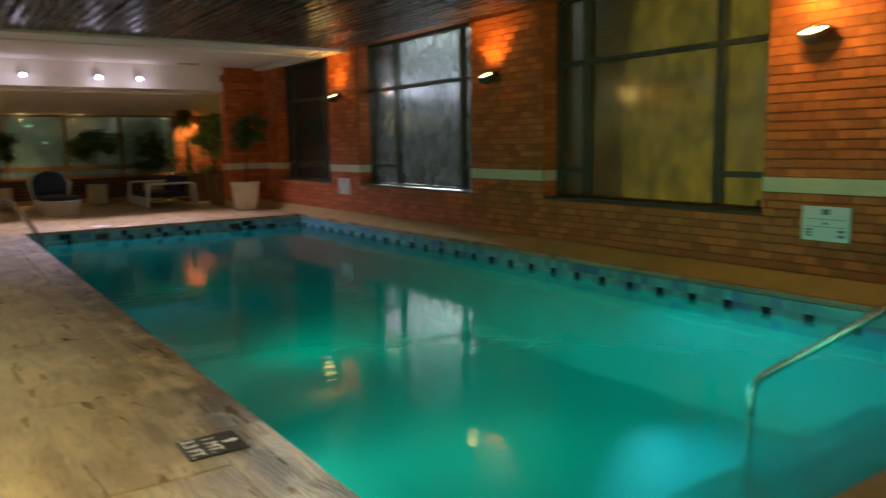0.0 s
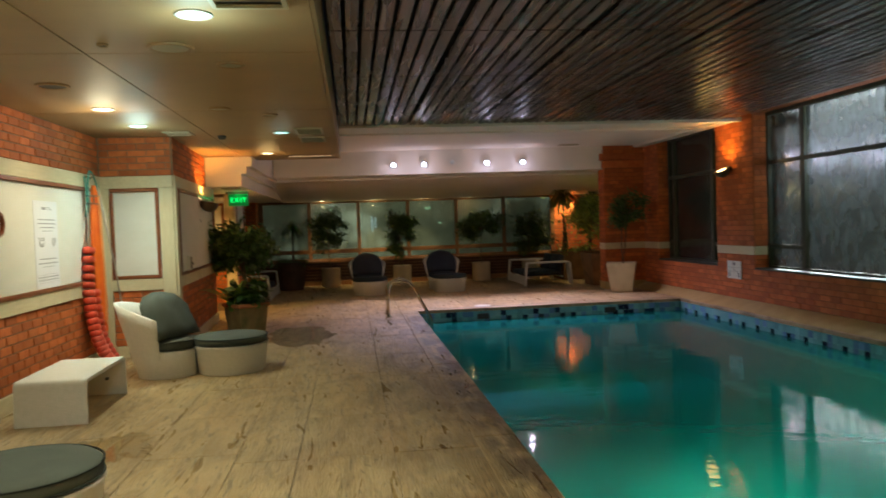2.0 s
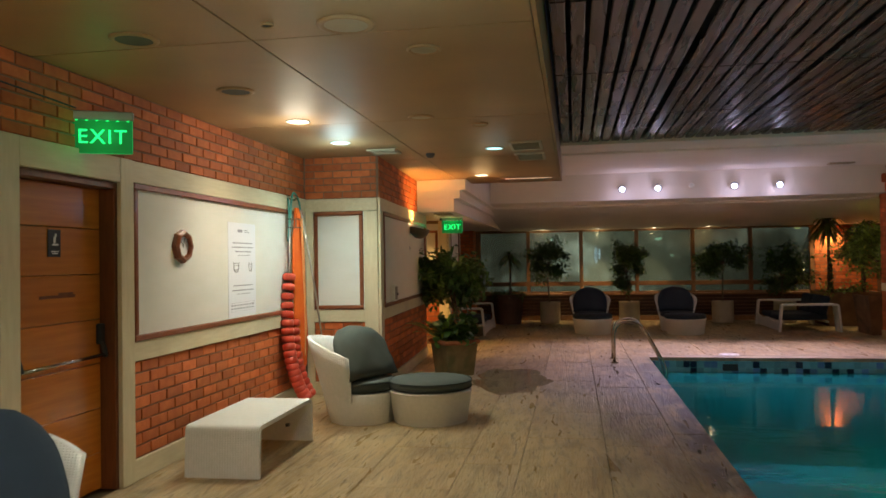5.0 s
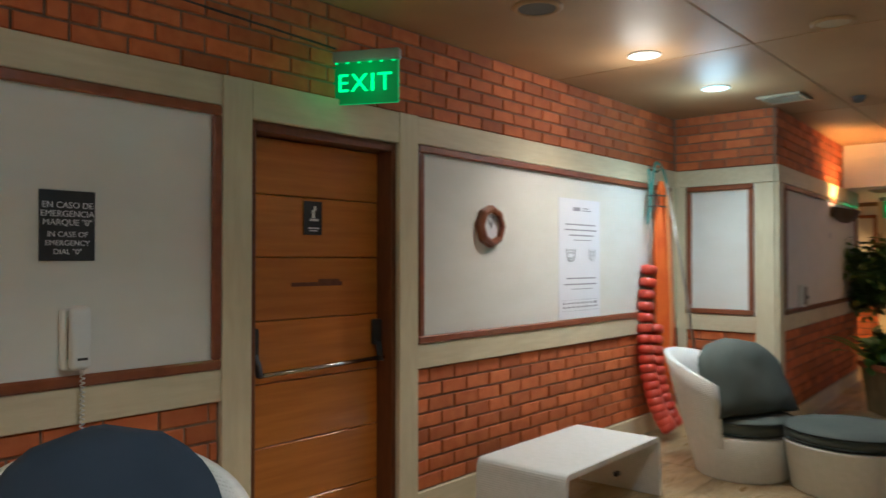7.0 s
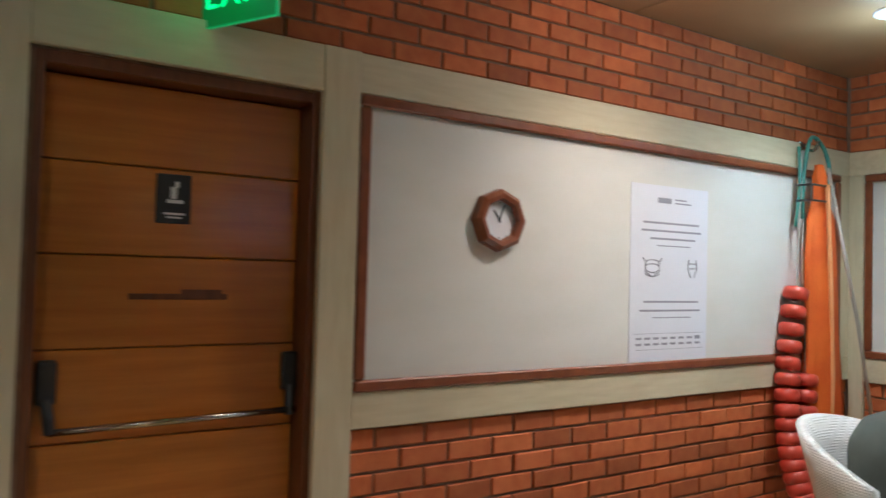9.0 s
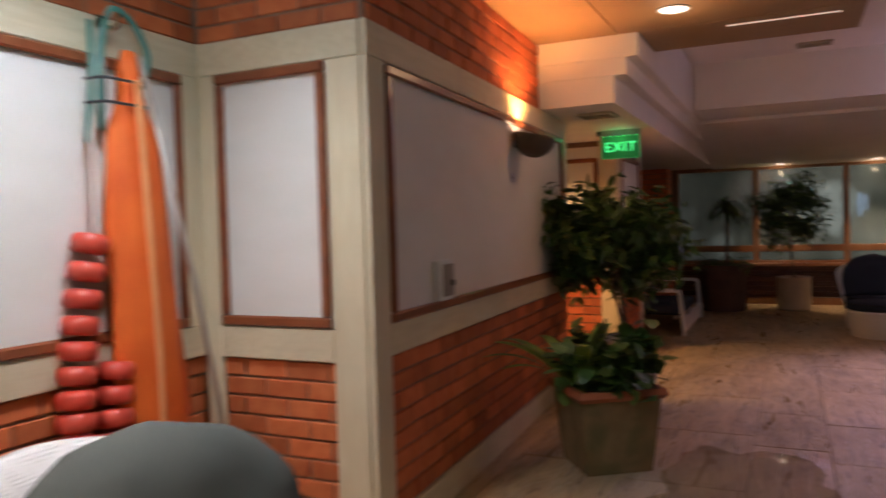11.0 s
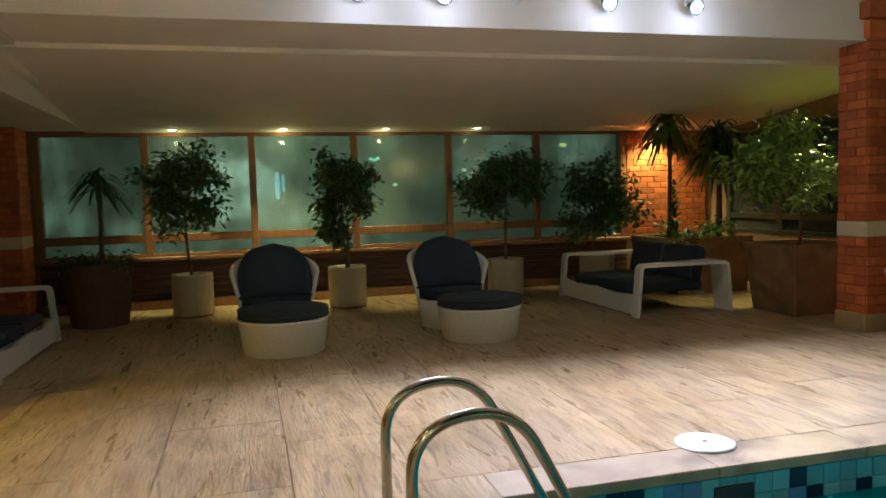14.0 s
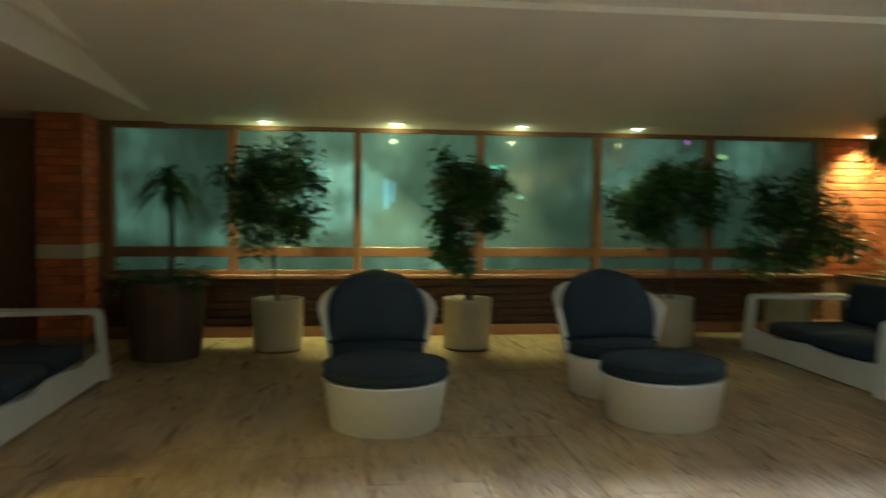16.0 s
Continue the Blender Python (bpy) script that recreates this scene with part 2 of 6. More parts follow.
def deck_mat(name, joined, edge=None):
    """Stamped stone: tan and grey blotches, dark bark-like streaks along the slabs, wet patches."""
    m = mat(name, (0.42, 0.29, 0.132), (0.61, 0.46, 0.25), 2.2, 0.4, 0.1, bump=0.0, stretch=(2.6, 0.8, 1), rnd=0.0 if joined else 0.06, island=0.06 if joined else 0.0)
    n, ln = m.node_tree.nodes, m.node_tree.links
    p = n["Principled BSDF"]
    base = p.inputs["Base Color"].links[0].from_socket
    vec = [x for x in n if x.type == "MAPPING"][0].outputs[0]
    geo = n.new("ShaderNodeNewGeometry").outputs["Position"]

    def noise_(src, sc, scale, detail, dist, lo, hi):
        mp = n.new("ShaderNodeMapping")
        mp.inputs["Scale"].default_value = sc
        ln.new(src, mp.inputs[0])
        t = n.new("ShaderNodeTexNoise")
        t.inputs["Scale"].default_value, t.inputs["Detail"].default_value, t.inputs["Distortion"].default_value = scale, detail, dist
        ln.new(mp.outputs[0], t.inputs[0])
        r = n.new("ShaderNodeMapRange")
        r.inputs[1].default_value, r.inputs[2].default_value = lo, hi
        ln.new(t.outputs["Fac"], r.inputs[0])
        return r.outputs[0]

    def over(col, fac, k, rgb):
        mu = n.new("ShaderNodeMath")
        mu.operation, mu.inputs[1].default_value = "MULTIPLY", k
        ln.new(fac, mu.inputs[0])
        mx = n.new("ShaderNodeMix")
        mx.data_type = "RGBA"
        ln.new(mu.outputs[0], mx.inputs[0])
        ln.new(col, mx.inputs[6])
        mx.inputs[7].default_value = (*rgb, 1)
        return mx.outputs[2]

    streak = noise_(vec, (0.75, 0.42, 1), 3.2, 12, 2.8, 0.50, 0.66)
    vein = noise_(vec, (1.5, 0.6, 1), 3.4, 12, 3.2, 0.60, 0.65)
    blotch = noise_(geo, (1.2, 0.6, 1), 0.9, 6, 0.4, 0.42, 0.72)
    brown = noise_(geo, (1.5, 0.8, 1), 1.3, 9, 0.7, 0.48, 0.74)
    col = over(base, blotch, 0.6, (0.44, 0.355, 0.235))
    col = over(col, brown, 0.65, (0.17, 0.105, 0.052))
    col = over(col, streak, 0.46, (0.19, 0.125, 0.066))
    col = over(col, vein, 0.55, (0.11, 0.07, 0.038))
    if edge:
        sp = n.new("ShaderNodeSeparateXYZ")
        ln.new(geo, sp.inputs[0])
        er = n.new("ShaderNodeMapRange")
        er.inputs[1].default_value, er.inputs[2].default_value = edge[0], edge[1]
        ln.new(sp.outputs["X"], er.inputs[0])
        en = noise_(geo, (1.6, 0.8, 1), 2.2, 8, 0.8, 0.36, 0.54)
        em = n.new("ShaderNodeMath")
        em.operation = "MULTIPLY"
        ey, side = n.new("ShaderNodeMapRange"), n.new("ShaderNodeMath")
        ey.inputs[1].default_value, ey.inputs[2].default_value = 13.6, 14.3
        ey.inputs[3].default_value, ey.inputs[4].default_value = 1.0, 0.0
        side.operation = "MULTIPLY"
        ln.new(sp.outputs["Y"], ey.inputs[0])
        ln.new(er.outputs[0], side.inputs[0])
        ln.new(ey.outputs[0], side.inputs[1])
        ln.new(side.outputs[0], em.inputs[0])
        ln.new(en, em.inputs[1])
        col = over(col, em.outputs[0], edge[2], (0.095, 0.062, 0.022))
    ln.new(col, p.inputs["Base Color"])
    wet = noise_(vec, (1.6, 0.6, 1), 3.0, 6, 1.0, 0.3, 0.7)
    mr = n.new("ShaderNodeMapRange")
    mr.inputs[3].default_value, mr.inputs[4].default_value = 0.24, 0.48
    ln.new(wet, mr.inputs[0])
    ln.new(mr.outputs[0], p.inputs["Roughness"])
    rel = noise_(vec, (2.4, 0.8, 1), 5.0, 10, 2.0, 0.3, 0.7)
    bp = n.new("ShaderNodeBump")
    bp.inputs["Strength"].default_value, bp.inputs["Distance"].default_value = 0.8, 0.012
    ln.new(rel, bp.inputs["Height"])
    ln.new(bp.outputs[0], p.inputs["Normal"])
    return m


BRICK = mat("brick_clay", (0.45, 0.105, 0.026), (0.55, 0.158, 0.046), 14, 0.75, 0.12, bump=0.5, fine=120, rnd=0.28)
BRICK_J = mat("brick_clay_joined", (0.45, 0.105, 0.026), (0.55, 0.158, 0.046), 9, 0.75, 0.12, bump=0.5, fine=120, island=0.25)
MORTAR = mat("mortar", (0.20, 0.115, 0.07), (0.27, 0.165, 0.105), 20, 0.9, 0.05, bump=0.5, fine=150)
MORTAR_R = mat("red_mortar", (0.30, 0.085, 0.03), (0.36, 0.115, 0.045), 20, 0.9, 0.05, bump=0.5, fine=150)
CREAM = mat("cream_painted_wood", (0.63, 0.54, 0.345), (0.70, 0.615, 0.42), 5, 0.55, 0.12, bump=0.15, fine=60, stretch=(6, 6, 1), stain=(0.5, 0.42, 0.28), stain_amt=0.4)
CREAM_H = mat("cream_painted_rail", (0.63, 0.54, 0.345), (0.70, 0.615, 0.42), 5, 0.55, 0.12, bump=0.15, fine=60, stretch=(6, 1, 8), stain=(0.5, 0.42, 0.28), stain_amt=0.4)
PANEL = mat("white_textured_panel", (0.72, 0.70, 0.63), (0.76, 0.74, 0.68), 3, 0.6, 0.1, bump=0.25, fine=220, stretch=(1, 1, 2.5))
MOULD = mat("brown_varnished_moulding", (0.20, 0.055, 0.02), (0.28, 0.085, 0.03), 12, 0.35, 0.1, bump=0.1, coat=0.4)
DOORW = mat("orange_varnished_wood", (0.46, 0.140, 0.014), (0.57, 0.195, 0.024), 3.5, 0.32, 0.08, bump=0.06, stretch=(4, 0.6, 9), coat=0.4, rnd=0.06)
DOORF = mat("dark_door_frame", (0.13, 0.04, 0.014), (0.18, 0.06, 0.02), 6, 0.4, bump=0.08, stretch=(8, 8, 1))
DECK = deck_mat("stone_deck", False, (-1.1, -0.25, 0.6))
DECK_J = deck_mat("stone_deck_joined", True)
JOINT = mat("deck_joint", (0.11, 0.072, 0.036), (0.20, 0.135, 0.07), 10, 0.8)
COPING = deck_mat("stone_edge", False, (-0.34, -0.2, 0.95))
LEDGE_STONE = mat("sandstone_coping", (0.33, 0.24, 0.14), (0.44, 0.34, 0.21), 6, 0.5, 0.15, bump=0.4, fine=40, stain=(0.12, 0.085, 0.05), stain_scale=2.5, stain_amt=0.7, rnd=0.08)
SKIRT = mat("ochre_plinth", (0.42, 0.31, 0.12), (0.50, 0.38, 0.17), 4, 0.5, 0.1, bump=0.2, stain=(0.3, 0.2, 0.08), stain_amt=0.5)
SOFFIT = mat("brown_ceiling_board", (0.32, 0.192, 0.09), (0.40, 0.25, 0.125), 1.6, 0.52, 0.10, bump=0.08, fine=30, stretch=(1, 1, 1))
PLASTER = mat("cream_plaster", (0.78, 0.71, 0.63), (0.83, 0.76, 0.68), 2, 0.75, 0.1, bump=0.12, fine=60)
SLAT = mat("dark_lacquered_slat", (0.11, 0.082, 0.08), (0.165, 0.125, 0.12), 4, 0.27, 0.07, metal=0.4, bump=0.08, stretch=(4, 0.3, 4), island=0.2)
BLACK = mat("black_void", (0.012, 0.011, 0.012), (0.02, 0.018, 0.018), 4, 0.8)
STEEL = mat("polished_steel", (0.50, 0.46, 0.38), (0.60, 0.55, 0.46), 30, 0.16, 0.06, metal=1.0, bump=0.03)
WHITE = mat("white_plastic", (0.74, 0.74, 0.70), (0.78, 0.78, 0.75), 5, 0.35, 0.08, bump=0.06)
WEAVE = weave("white_woven_resin", (0.72, 0.72, 0.68), (0.78, 0.77, 0.74))
CUSH = mat("grey_green_fabric", (0.060, 0.072, 0.062), (0.085, 0.098, 0.085), 3, 0.9, 0.05, bump=0.3, fine=400)
NAVY = mat("navy_fabric", (0.020, 0.031, 0.048), (0.031, 0.045, 0.064), 3, 0.9, 0.05, bump=0.3, fine=400)
BRONZE = mat("dark_bronze", (0.085, 0.055, 0.032), (0.12, 0.08, 0.05), 10, 0.4, 0.1, bump=0.05)
PIPING = mat("dark_piping", (0.018, 0.024, 0.022), (0.026, 0.034, 0.030), 6, 0.8, bump=0.2)
TEALF = mat("teal_navy_fabric", (0.014, 0.026, 0.046), (0.022, 0.038, 0.062), 3, 0.9, 0.05, bump=0.3, fine=400)
METALB = mat("black_metal", (0.02, 0.02, 0.02), (0.035, 0.035, 0.035), 10, 0.4, 0.1, bump=0.05)
WINF = mat("dark_green_window_frame", (0.035, 0.042, 0.030), (0.055, 0.062, 0.042), 8, 0.4, 0.1, bump=0.06)
WINW = mat("brown_window_frame", (0.22, 0.10, 0.045), (0.30, 0.15, 0.07), 8, 0.45, 0.1, bump=0.1, stretch=(5, 5, 1))
DARKWOOD = mat("dark_stained_slat", (0.055, 0.022, 0.012), (0.09, 0.038, 0.02), 6, 0.45, 0.1, bump=0.1, stretch=(1, 6, 6), rnd=0.15)
REDF = mat("red_float_plastic", (0.52, 0.05, 0.028), (0.62, 0.075, 0.04), 6, 0.35, 0.08, bump=0.06, rnd=0.08)
ORANGEF = mat("orange_fabric", (0.72, 0.105, 0.006), (0.84, 0.155, 0.011), 5, 0.7, 0.08, bump=0.5, fine=50, dist=0.006)
LEAF = mat("green_leaf", (0.035, 0.085, 0.016), (0.075, 0.15, 0.030), 8, 0.42, 0.1, bump=0.05, island=0.45)
LEAF2 = mat("pale_green_leaf", (0.13, 0.22, 0.03), (0.21, 0.32, 0.05), 8, 0.55, 0.1, bump=0.05, island=0.45)
BARK = mat("grey_bark", (0.09, 0.06, 0.035), (0.15, 0.105, 0.065), 20, 0.85, 0.05, bump=0.7, fine=60, stretch=(1, 1, 0.25))
SOIL = mat("soil", (0.025, 0.018, 0.012), (0.05, 0.036, 0.024), 30, 0.95, 0.03, bump=0.9, fine=60, dist=0.01)
POTC = mat("cream_glazed_pot", (0.50, 0.44, 0.30), (0.58, 0.51, 0.37), 5, 0.45, 0.1, bump=0.12, stain=(0.35, 0.28, 0.17), stain_scale=3)
POTW = mat("white_pot", (0.66, 0.60, 0.46), (0.72, 0.66, 0.52), 5, 0.45, 0.1, bump=0.1, stain=(0.5, 0.42, 0.28), stain_scale=3)
TERRA_R = mat("red_terracotta", (0.34, 0.105, 0.045), (0.42, 0.14, 0.06), 7, 0.7, 0.1, bump=0.3)
DARKPOT = mat("dark_clay", (0.075, 0.045, 0.026), (0.12, 0.07, 0.04), 6, 0.75, 0.1, bump=0.4)
BROWNPOT = mat("brown_clay", (0.19, 0.105, 0.05), (0.27, 0.155, 0.075), 5, 0.75, 0.1, bump=0.4, stain=(0.10, 0.07, 0.035), stain_scale=2.5, stain_amt=0.7)
MOSSY = mat("mossy_clay", (0.17, 0.11, 0.045), (0.24, 0.17, 0.075), 7, 0.8, 0.1, bump=0.5, stain=(0.10, 0.10, 0.035), stain_scale=4, stain_amt=0.8)
BASIN = mat("aqua_pool_paint", (0.18, 0.58, 0.60), (0.23, 0.66, 0.67), 2, 0.5, 0.1, bump=0.1)
TILE_L = mat("pale_aqua_tile", (0.13, 0.36, 0.42), (0.22, 0.47, 0.52), 3, 0.18, 0.06, bump=0.04, rnd=0.22)
TILE_M = mat("blue_tile", (0.10, 0.22, 0.42), (0.16, 0.30, 0.52), 3, 0.18, 0.06, bump=0.04, rnd=0.22)
TILE_D = mat("navy_tile", (0.008, 0.012, 0.04), (0.014, 0.02, 0.06), 3, 0.16, 0.06, bump=0.04)
PAPER = mat("white_paper", (0.76, 0.76, 0.80), (0.80, 0.80, 0.84), 3, 0.5, bump=0.03)
INK = mat("grey_print", (0.16, 0.15, 0.17), (0.2, 0.19, 0.21), 5, 0.6, bump=0)
WHITEINK = mat("white_print", (0.75, 0.74, 0.72), (0.8, 0.79, 0.77), 5, 0.6, bump=0)
TOWEL = mat("blue_towel", (0.06, 0.17, 0.42), (0.10, 0.26, 0.50), 6, 0.95, 0.03, bump=0.9, fine=300, rnd=0.25, dist=0.004)
ROPE = mat("pale_rope", (0.45, 0.42, 0.36), (0.55, 0.5, 0.43), 40, 0.8, bump=0.4)
TEAL = mat("green_hose", (0.05, 0.22, 0.18), (0.08, 0.30, 0.24), 20, 0.5, bump=0.1)
LAMP_C = glow("cold_lamp_face", (0.50, 0.93, 1.0), 2.0)
LAMP_W = glow("warm_lamp_face", (1.0, 0.90, 0.74), 4)
LAMP_V = glow("spotlight_face", (0.62, 0.64, 1.0), 22)
LAMP_S = glow("slot_face", (1.0, 0.8, 0.55), 0.6)
EXITP = glow("exit_plate", (0.008, 0.26, 0.06), 0.17)
LAMP_O = glow("sconce_face", (1.0, 0.72, 0.36), 14)
EXITG = glow("exit_green", (0.03, 0.9, 0.22), 1.5)
WATER = glassy("pool_water", (0.28, 0.76, 0.80), (0.025, 0.43, 0.40), 0.56, 0.02, 0.12, 1.7)
GLASS_Y = glassy("misted_glass", (0.8, 0.8, 0.75), (0.16, 0.16, 0.14), 0.30, 0.10, drops=0.18)
GLASS_F = glassy("misted_far_glass", (0.8, 0.84, 0.82), (0.18, 0.22, 0.21), 0.42, 0.12, drops=0.10)
GLASS_B = glassy("frosted_glass", (0.7, 0.72, 0.75), (0.40, 0.44, 0.48), 0.40, 0.10, drops=0.16)
VIEW_G = night_view("golden_night", (0.31, 0.22, 0.026), (0.19, 0.14, 0.020), (0.85, 0.62, 0.10), 1.05, 0.34)
VIEW_B = night_view("pale_night", (0.22, 0.24, 0.28), (0.02, 0.03, 0.025), (0.9, 0.95, 1.0), 0.5, 0.08)
VIEW_D = night_view("dark_night", (0.02, 0.028, 0.022), (0.008, 0.01, 0.008), (0.06, 0.07, 0.05), 0.5, 0.8)
VIEW_F = night_view("misty_night", (0.22, 0.225, 0.155), (0.088, 0.095, 0.062), (0.66, 0.74, 0.58), 1.35, 0.7, -0.1, 3.4)

# ---- mesh helpers ----
def part(name, bm, material, parent=None, label="", smooth=False):
    me = bpy.data.meshes.new(name)
    if smooth:
        for f in bm.faces:
            f.smooth = True
    bm.to_mesh(me)
    bm.free()
    me.materials.append(material)
    ob = new(name, me)
    if parent:
        ob.parent = parent
    if label:
        ob["label"] = label
    return ob


def thing(name, label, category, m=None, group="", kind=""):
    ob = tagged(new(name), label, category, group, kind)
    ob.empty_display_size = 0.2
    if m is not None:
        ob.matrix_basis = m
    return ob


def solid(name, bm, material, label="", category="", kind="structure"):
    return tagged(part(name, bm, material), label, category, "", kind)


def box(bm, x0, x1, y0, y1, z0, z1, bev=0.0, seg=1):
    r = bmesh.ops.create_cube(bm, size=1)
    vs = r["verts"]
    for v in vs:
        v.co = Vector((x0 if v.co.x < 0 else x1, y0 if v.co.y < 0 else y1, z0 if v.co.z < 0 else z1))
    if bev:
        es = list({e for v in vs for e in v.link_edges})
        bmesh.ops.bevel(bm, geom=es, offset=bev, segments=seg, affect="EDGES", profile=0.5)
    return bm


def boxes(*rows, bev=0.0):
    bm = bmesh.new()
    for r in rows:
        box(bm, *r, bev=bev)
    return bm


def lathe(bm, prof, seg=28, cx=0, cy=0):
    rings = []
    for r, z in prof:
        if r < 1e-5:
            rings.append([bm.verts.new((cx, cy, z))])
        else:
            rings.append([bm.verts.new((cx + r * math.cos(2 * math.pi * i / seg), cy + r * math.sin(2 * math.pi * i / seg), z)) for i in range(seg)])
    for a, b in zip(rings, rings[1:]):
        for i in range(seg):
            j = (i + 1) % seg
            if len(a) == 1 and len(b) == 1:
                continue
            if len(a) == 1:
                bm.faces.new((a[0], b[i], b[j]))
            elif len(b) == 1:
                bm.faces.new((a[i], a[j], b[0]))
            else:
                bm.faces.new((a[i], a[j], b[j], b[i]))
    return bm


def tube(bm, pts, r, seg=10, r1=None):
    pts = [Vector(p) for p in pts]
    rings = []
    prev = None
    for i, p in enumerate(pts):
        d = (pts[min(i + 1, len(pts) - 1)] - pts[max(i - 1, 0)]).normalized()
        if prev is None:
            u = d.orthogonal().normalized()
        else:
            u = (prev - d * prev.dot(d)).normalized()
        prev = u
        w = d.cross(u)
        k = r if r1 is None else r + (r1 - r) * i / max(1, len(pts) - 1)
        rings.append([bm.verts.new(p + (u * math.cos(2 * math.pi * j / seg) + w * math.sin(2 * math.pi * j / seg)) * k) for j in range(seg)])
    for a, b in zip(rings, rings[1:]):
        for j in range(seg):
            bm.faces.new((a[j], a[(j + 1) % seg], b[(j + 1) % seg], b[j]))
    bm.faces.new(rings[0][::-1])
    bm.faces.new(rings[-1])
    return bm


def smooth_path(pts, n=6):
    """A rounded line through corner points."""
    pts = [Vector(p) for p in pts]
    out = []
    for i in range(len(pts) - 1):
        p0, p1, p2, p3 = pts[max(i - 1, 0)], pts[i], pts[i + 1], pts[min(i + 2, len(pts) - 1)]
        for k in range(n):
            t = k / n
            out.append(0.5 * ((2 * p1) + (p2 - p0) * t + (2 * p0 - 5 * p1 + 4 * p2 - p3) * t * t + (3 * p1 - p0 - 3 * p2 + p3) * t ** 3))
    out.append(pts[-1])
    return out


def fillet(pts, rad, n=6):
    """A line with its corners rounded to a radius."""
    pts = [Vector(p) for p in pts]
    out = [pts[0]]
    for a, b, c in zip(pts, pts[1:], pts[2:]):
        d0, d1 = (a - b).normalized(), (c - b).normalized()
        k = min(rad, (a - b).length * 0.49, (c - b).length * 0.49)
        s, e = b + d0 * k, b + d1 * k
        for i in range(n + 1):
            t = i / n
            out.append((1 - t) ** 2 * s + 2 * t * (1 - t) * b + t * t * e)
    out.append(pts[-1])
    return out


def letters(text, size, m, material, parent, name="lettering", align="CENTER", label="", depth=0.001, space=1.0):
    cu = bpy.data.curves.new("letters", "FONT")
    cu.body, cu.size, cu.align_x, cu.align_y, cu.extrude = text, size, align, "CENTER", depth
    cu.space_character = space
    tmp = new("letters_tmp", cu)
    dg = bpy.context.evaluated_depsgraph_get()
    me = bpy.data.meshes.new_from_object(tmp.evaluated_get(dg))
    bpy.data.objects.remove(tmp)
    me.materials.clear()
    me.materials.append(material)
    ob = new(name, me)
    ob.parent = parent
    ob.matrix_basis = m
    if label:
        ob["label"] = label
    return ob


# a wall's own frame: u along it, v up, w out of it
def fbox(bm, fr, base, u0, u1, v0, v1, w0, w1, bev=0.0):
    if fr == "L":
        return box(bm, base + w0, base + w1, u0, u1, v0, v1, bev)
    if fr == "R":
        return box(bm, base - w1, base - w0, u0, u1, v0, v1, bev)
    if fr == "F":
        return box(bm, u0, u1, base - w1, base - w0, v0, v1, bev)
    return box(bm, u0, u1, base + w0, base + w1, v0, v1, bev)


PU, PV, MJ = 0.225, 0.085, 0.012
_bm = bmesh.new()
_l, _h, _d, _c = (PU - MJ) / 2, (PV - MJ) / 2, 0.012, 0.004
_r = []
for d, k in ((0, 0), (_d - _c, 0), (_d, _c)):
    _r.append([_bm.verts.new((sx * (_l - k), -d, sz * (_h - k))) for sx, sz in ((-1, -1), (1, -1), (1, 1), (-1, 1))])
for a, b in zip(_r, _r[1:]):
    for i in range(4):
        _bm.faces.new((a[i], a[(i + 1) % 4], b[(i + 1) % 4], b[i]))
_bm.faces.new(_r[2])
bmesh.ops.recalc_face_normals(_bm, faces=_bm.faces)
BRICK_ME = bpy.data.meshes.new("brick")
_bm.to_mesh(BRICK_ME)
_bm.free()
BRICK_ME.materials.append(BRICK)
TURN = {"L": 90, "R": -90, "F": 0, "B": 180}


def brick_list(u0, u1, v0, v1, seed=0):
    rng = random.Random(seed)
    rows = max(1, round((v1 - v0) / PV))
    pv = (v1 - v0) / rows
    out = []
    for i in range(rows):
        u = u0 - (PU / 2 if i % 2 else 0)
        while u < u1 - 0.02:
            a, b = max(u, u0), min(u + PU, u1)
            if b - a > 0.03:
                out.append(((a + b) / 2, v0 + (i + 0.5) * pv, (b - a - MJ) / (PU - MJ), (pv - MJ) / (PV - MJ), 0.7 + rng.random() * 0.5))
            u += PU
    return out


def bricks(parent, fr, base, u0, u1, v0, v1, seed=0):
    """Bricks that can be picked apart, as pieces of the wall."""
    for u, v, su, sv, k in brick_list(u0, u1, v0, v1, seed):
        ob = new("brick", BRICK_ME)
        ob.parent = parent
        loc = (base, u, v) if fr in "LR" else (u, base, v)
        ob.matrix_basis = pose(*loc, 0, 0, TURN[fr]) @ Matrix.Diagonal((su, k, sv, 1))


def brick_mass(parent, fr, base, areas, name="brick_courses", seed=1):
    """Bricks further off, joined."""
    vs, fs = [], []
    rot = pose(0, 0, 0, 0, 0, TURN[fr])
    src = [(v.co.copy()) for v in BRICK_ME.vertices]
    pol = [tuple(p.vertices) for p in BRICK_ME.polygons]
    for n, (u0, u1, v0, v1) in enumerate(areas):
        for u, v, su, sv, k in brick_list(u0, u1, v0, v1, seed + n):
            loc = Vector((base, u, v) if fr in "LR" else (u, base, v))
            o = len(vs)
            for c in src:
                vs.append(rot @ Vector((c.x * su, c.y * k, c.z * sv)) + loc)
            fs += [tuple(o + i for i in p) for p in pol]
    me = bpy.data.meshes.new(name)
    me.from_pydata(vs, [], fs)
    me.materials.append(BRICK_J)
    ob = new(name, me)
    ob.parent = parent
    ob["kind"] = "stuff"
    return ob


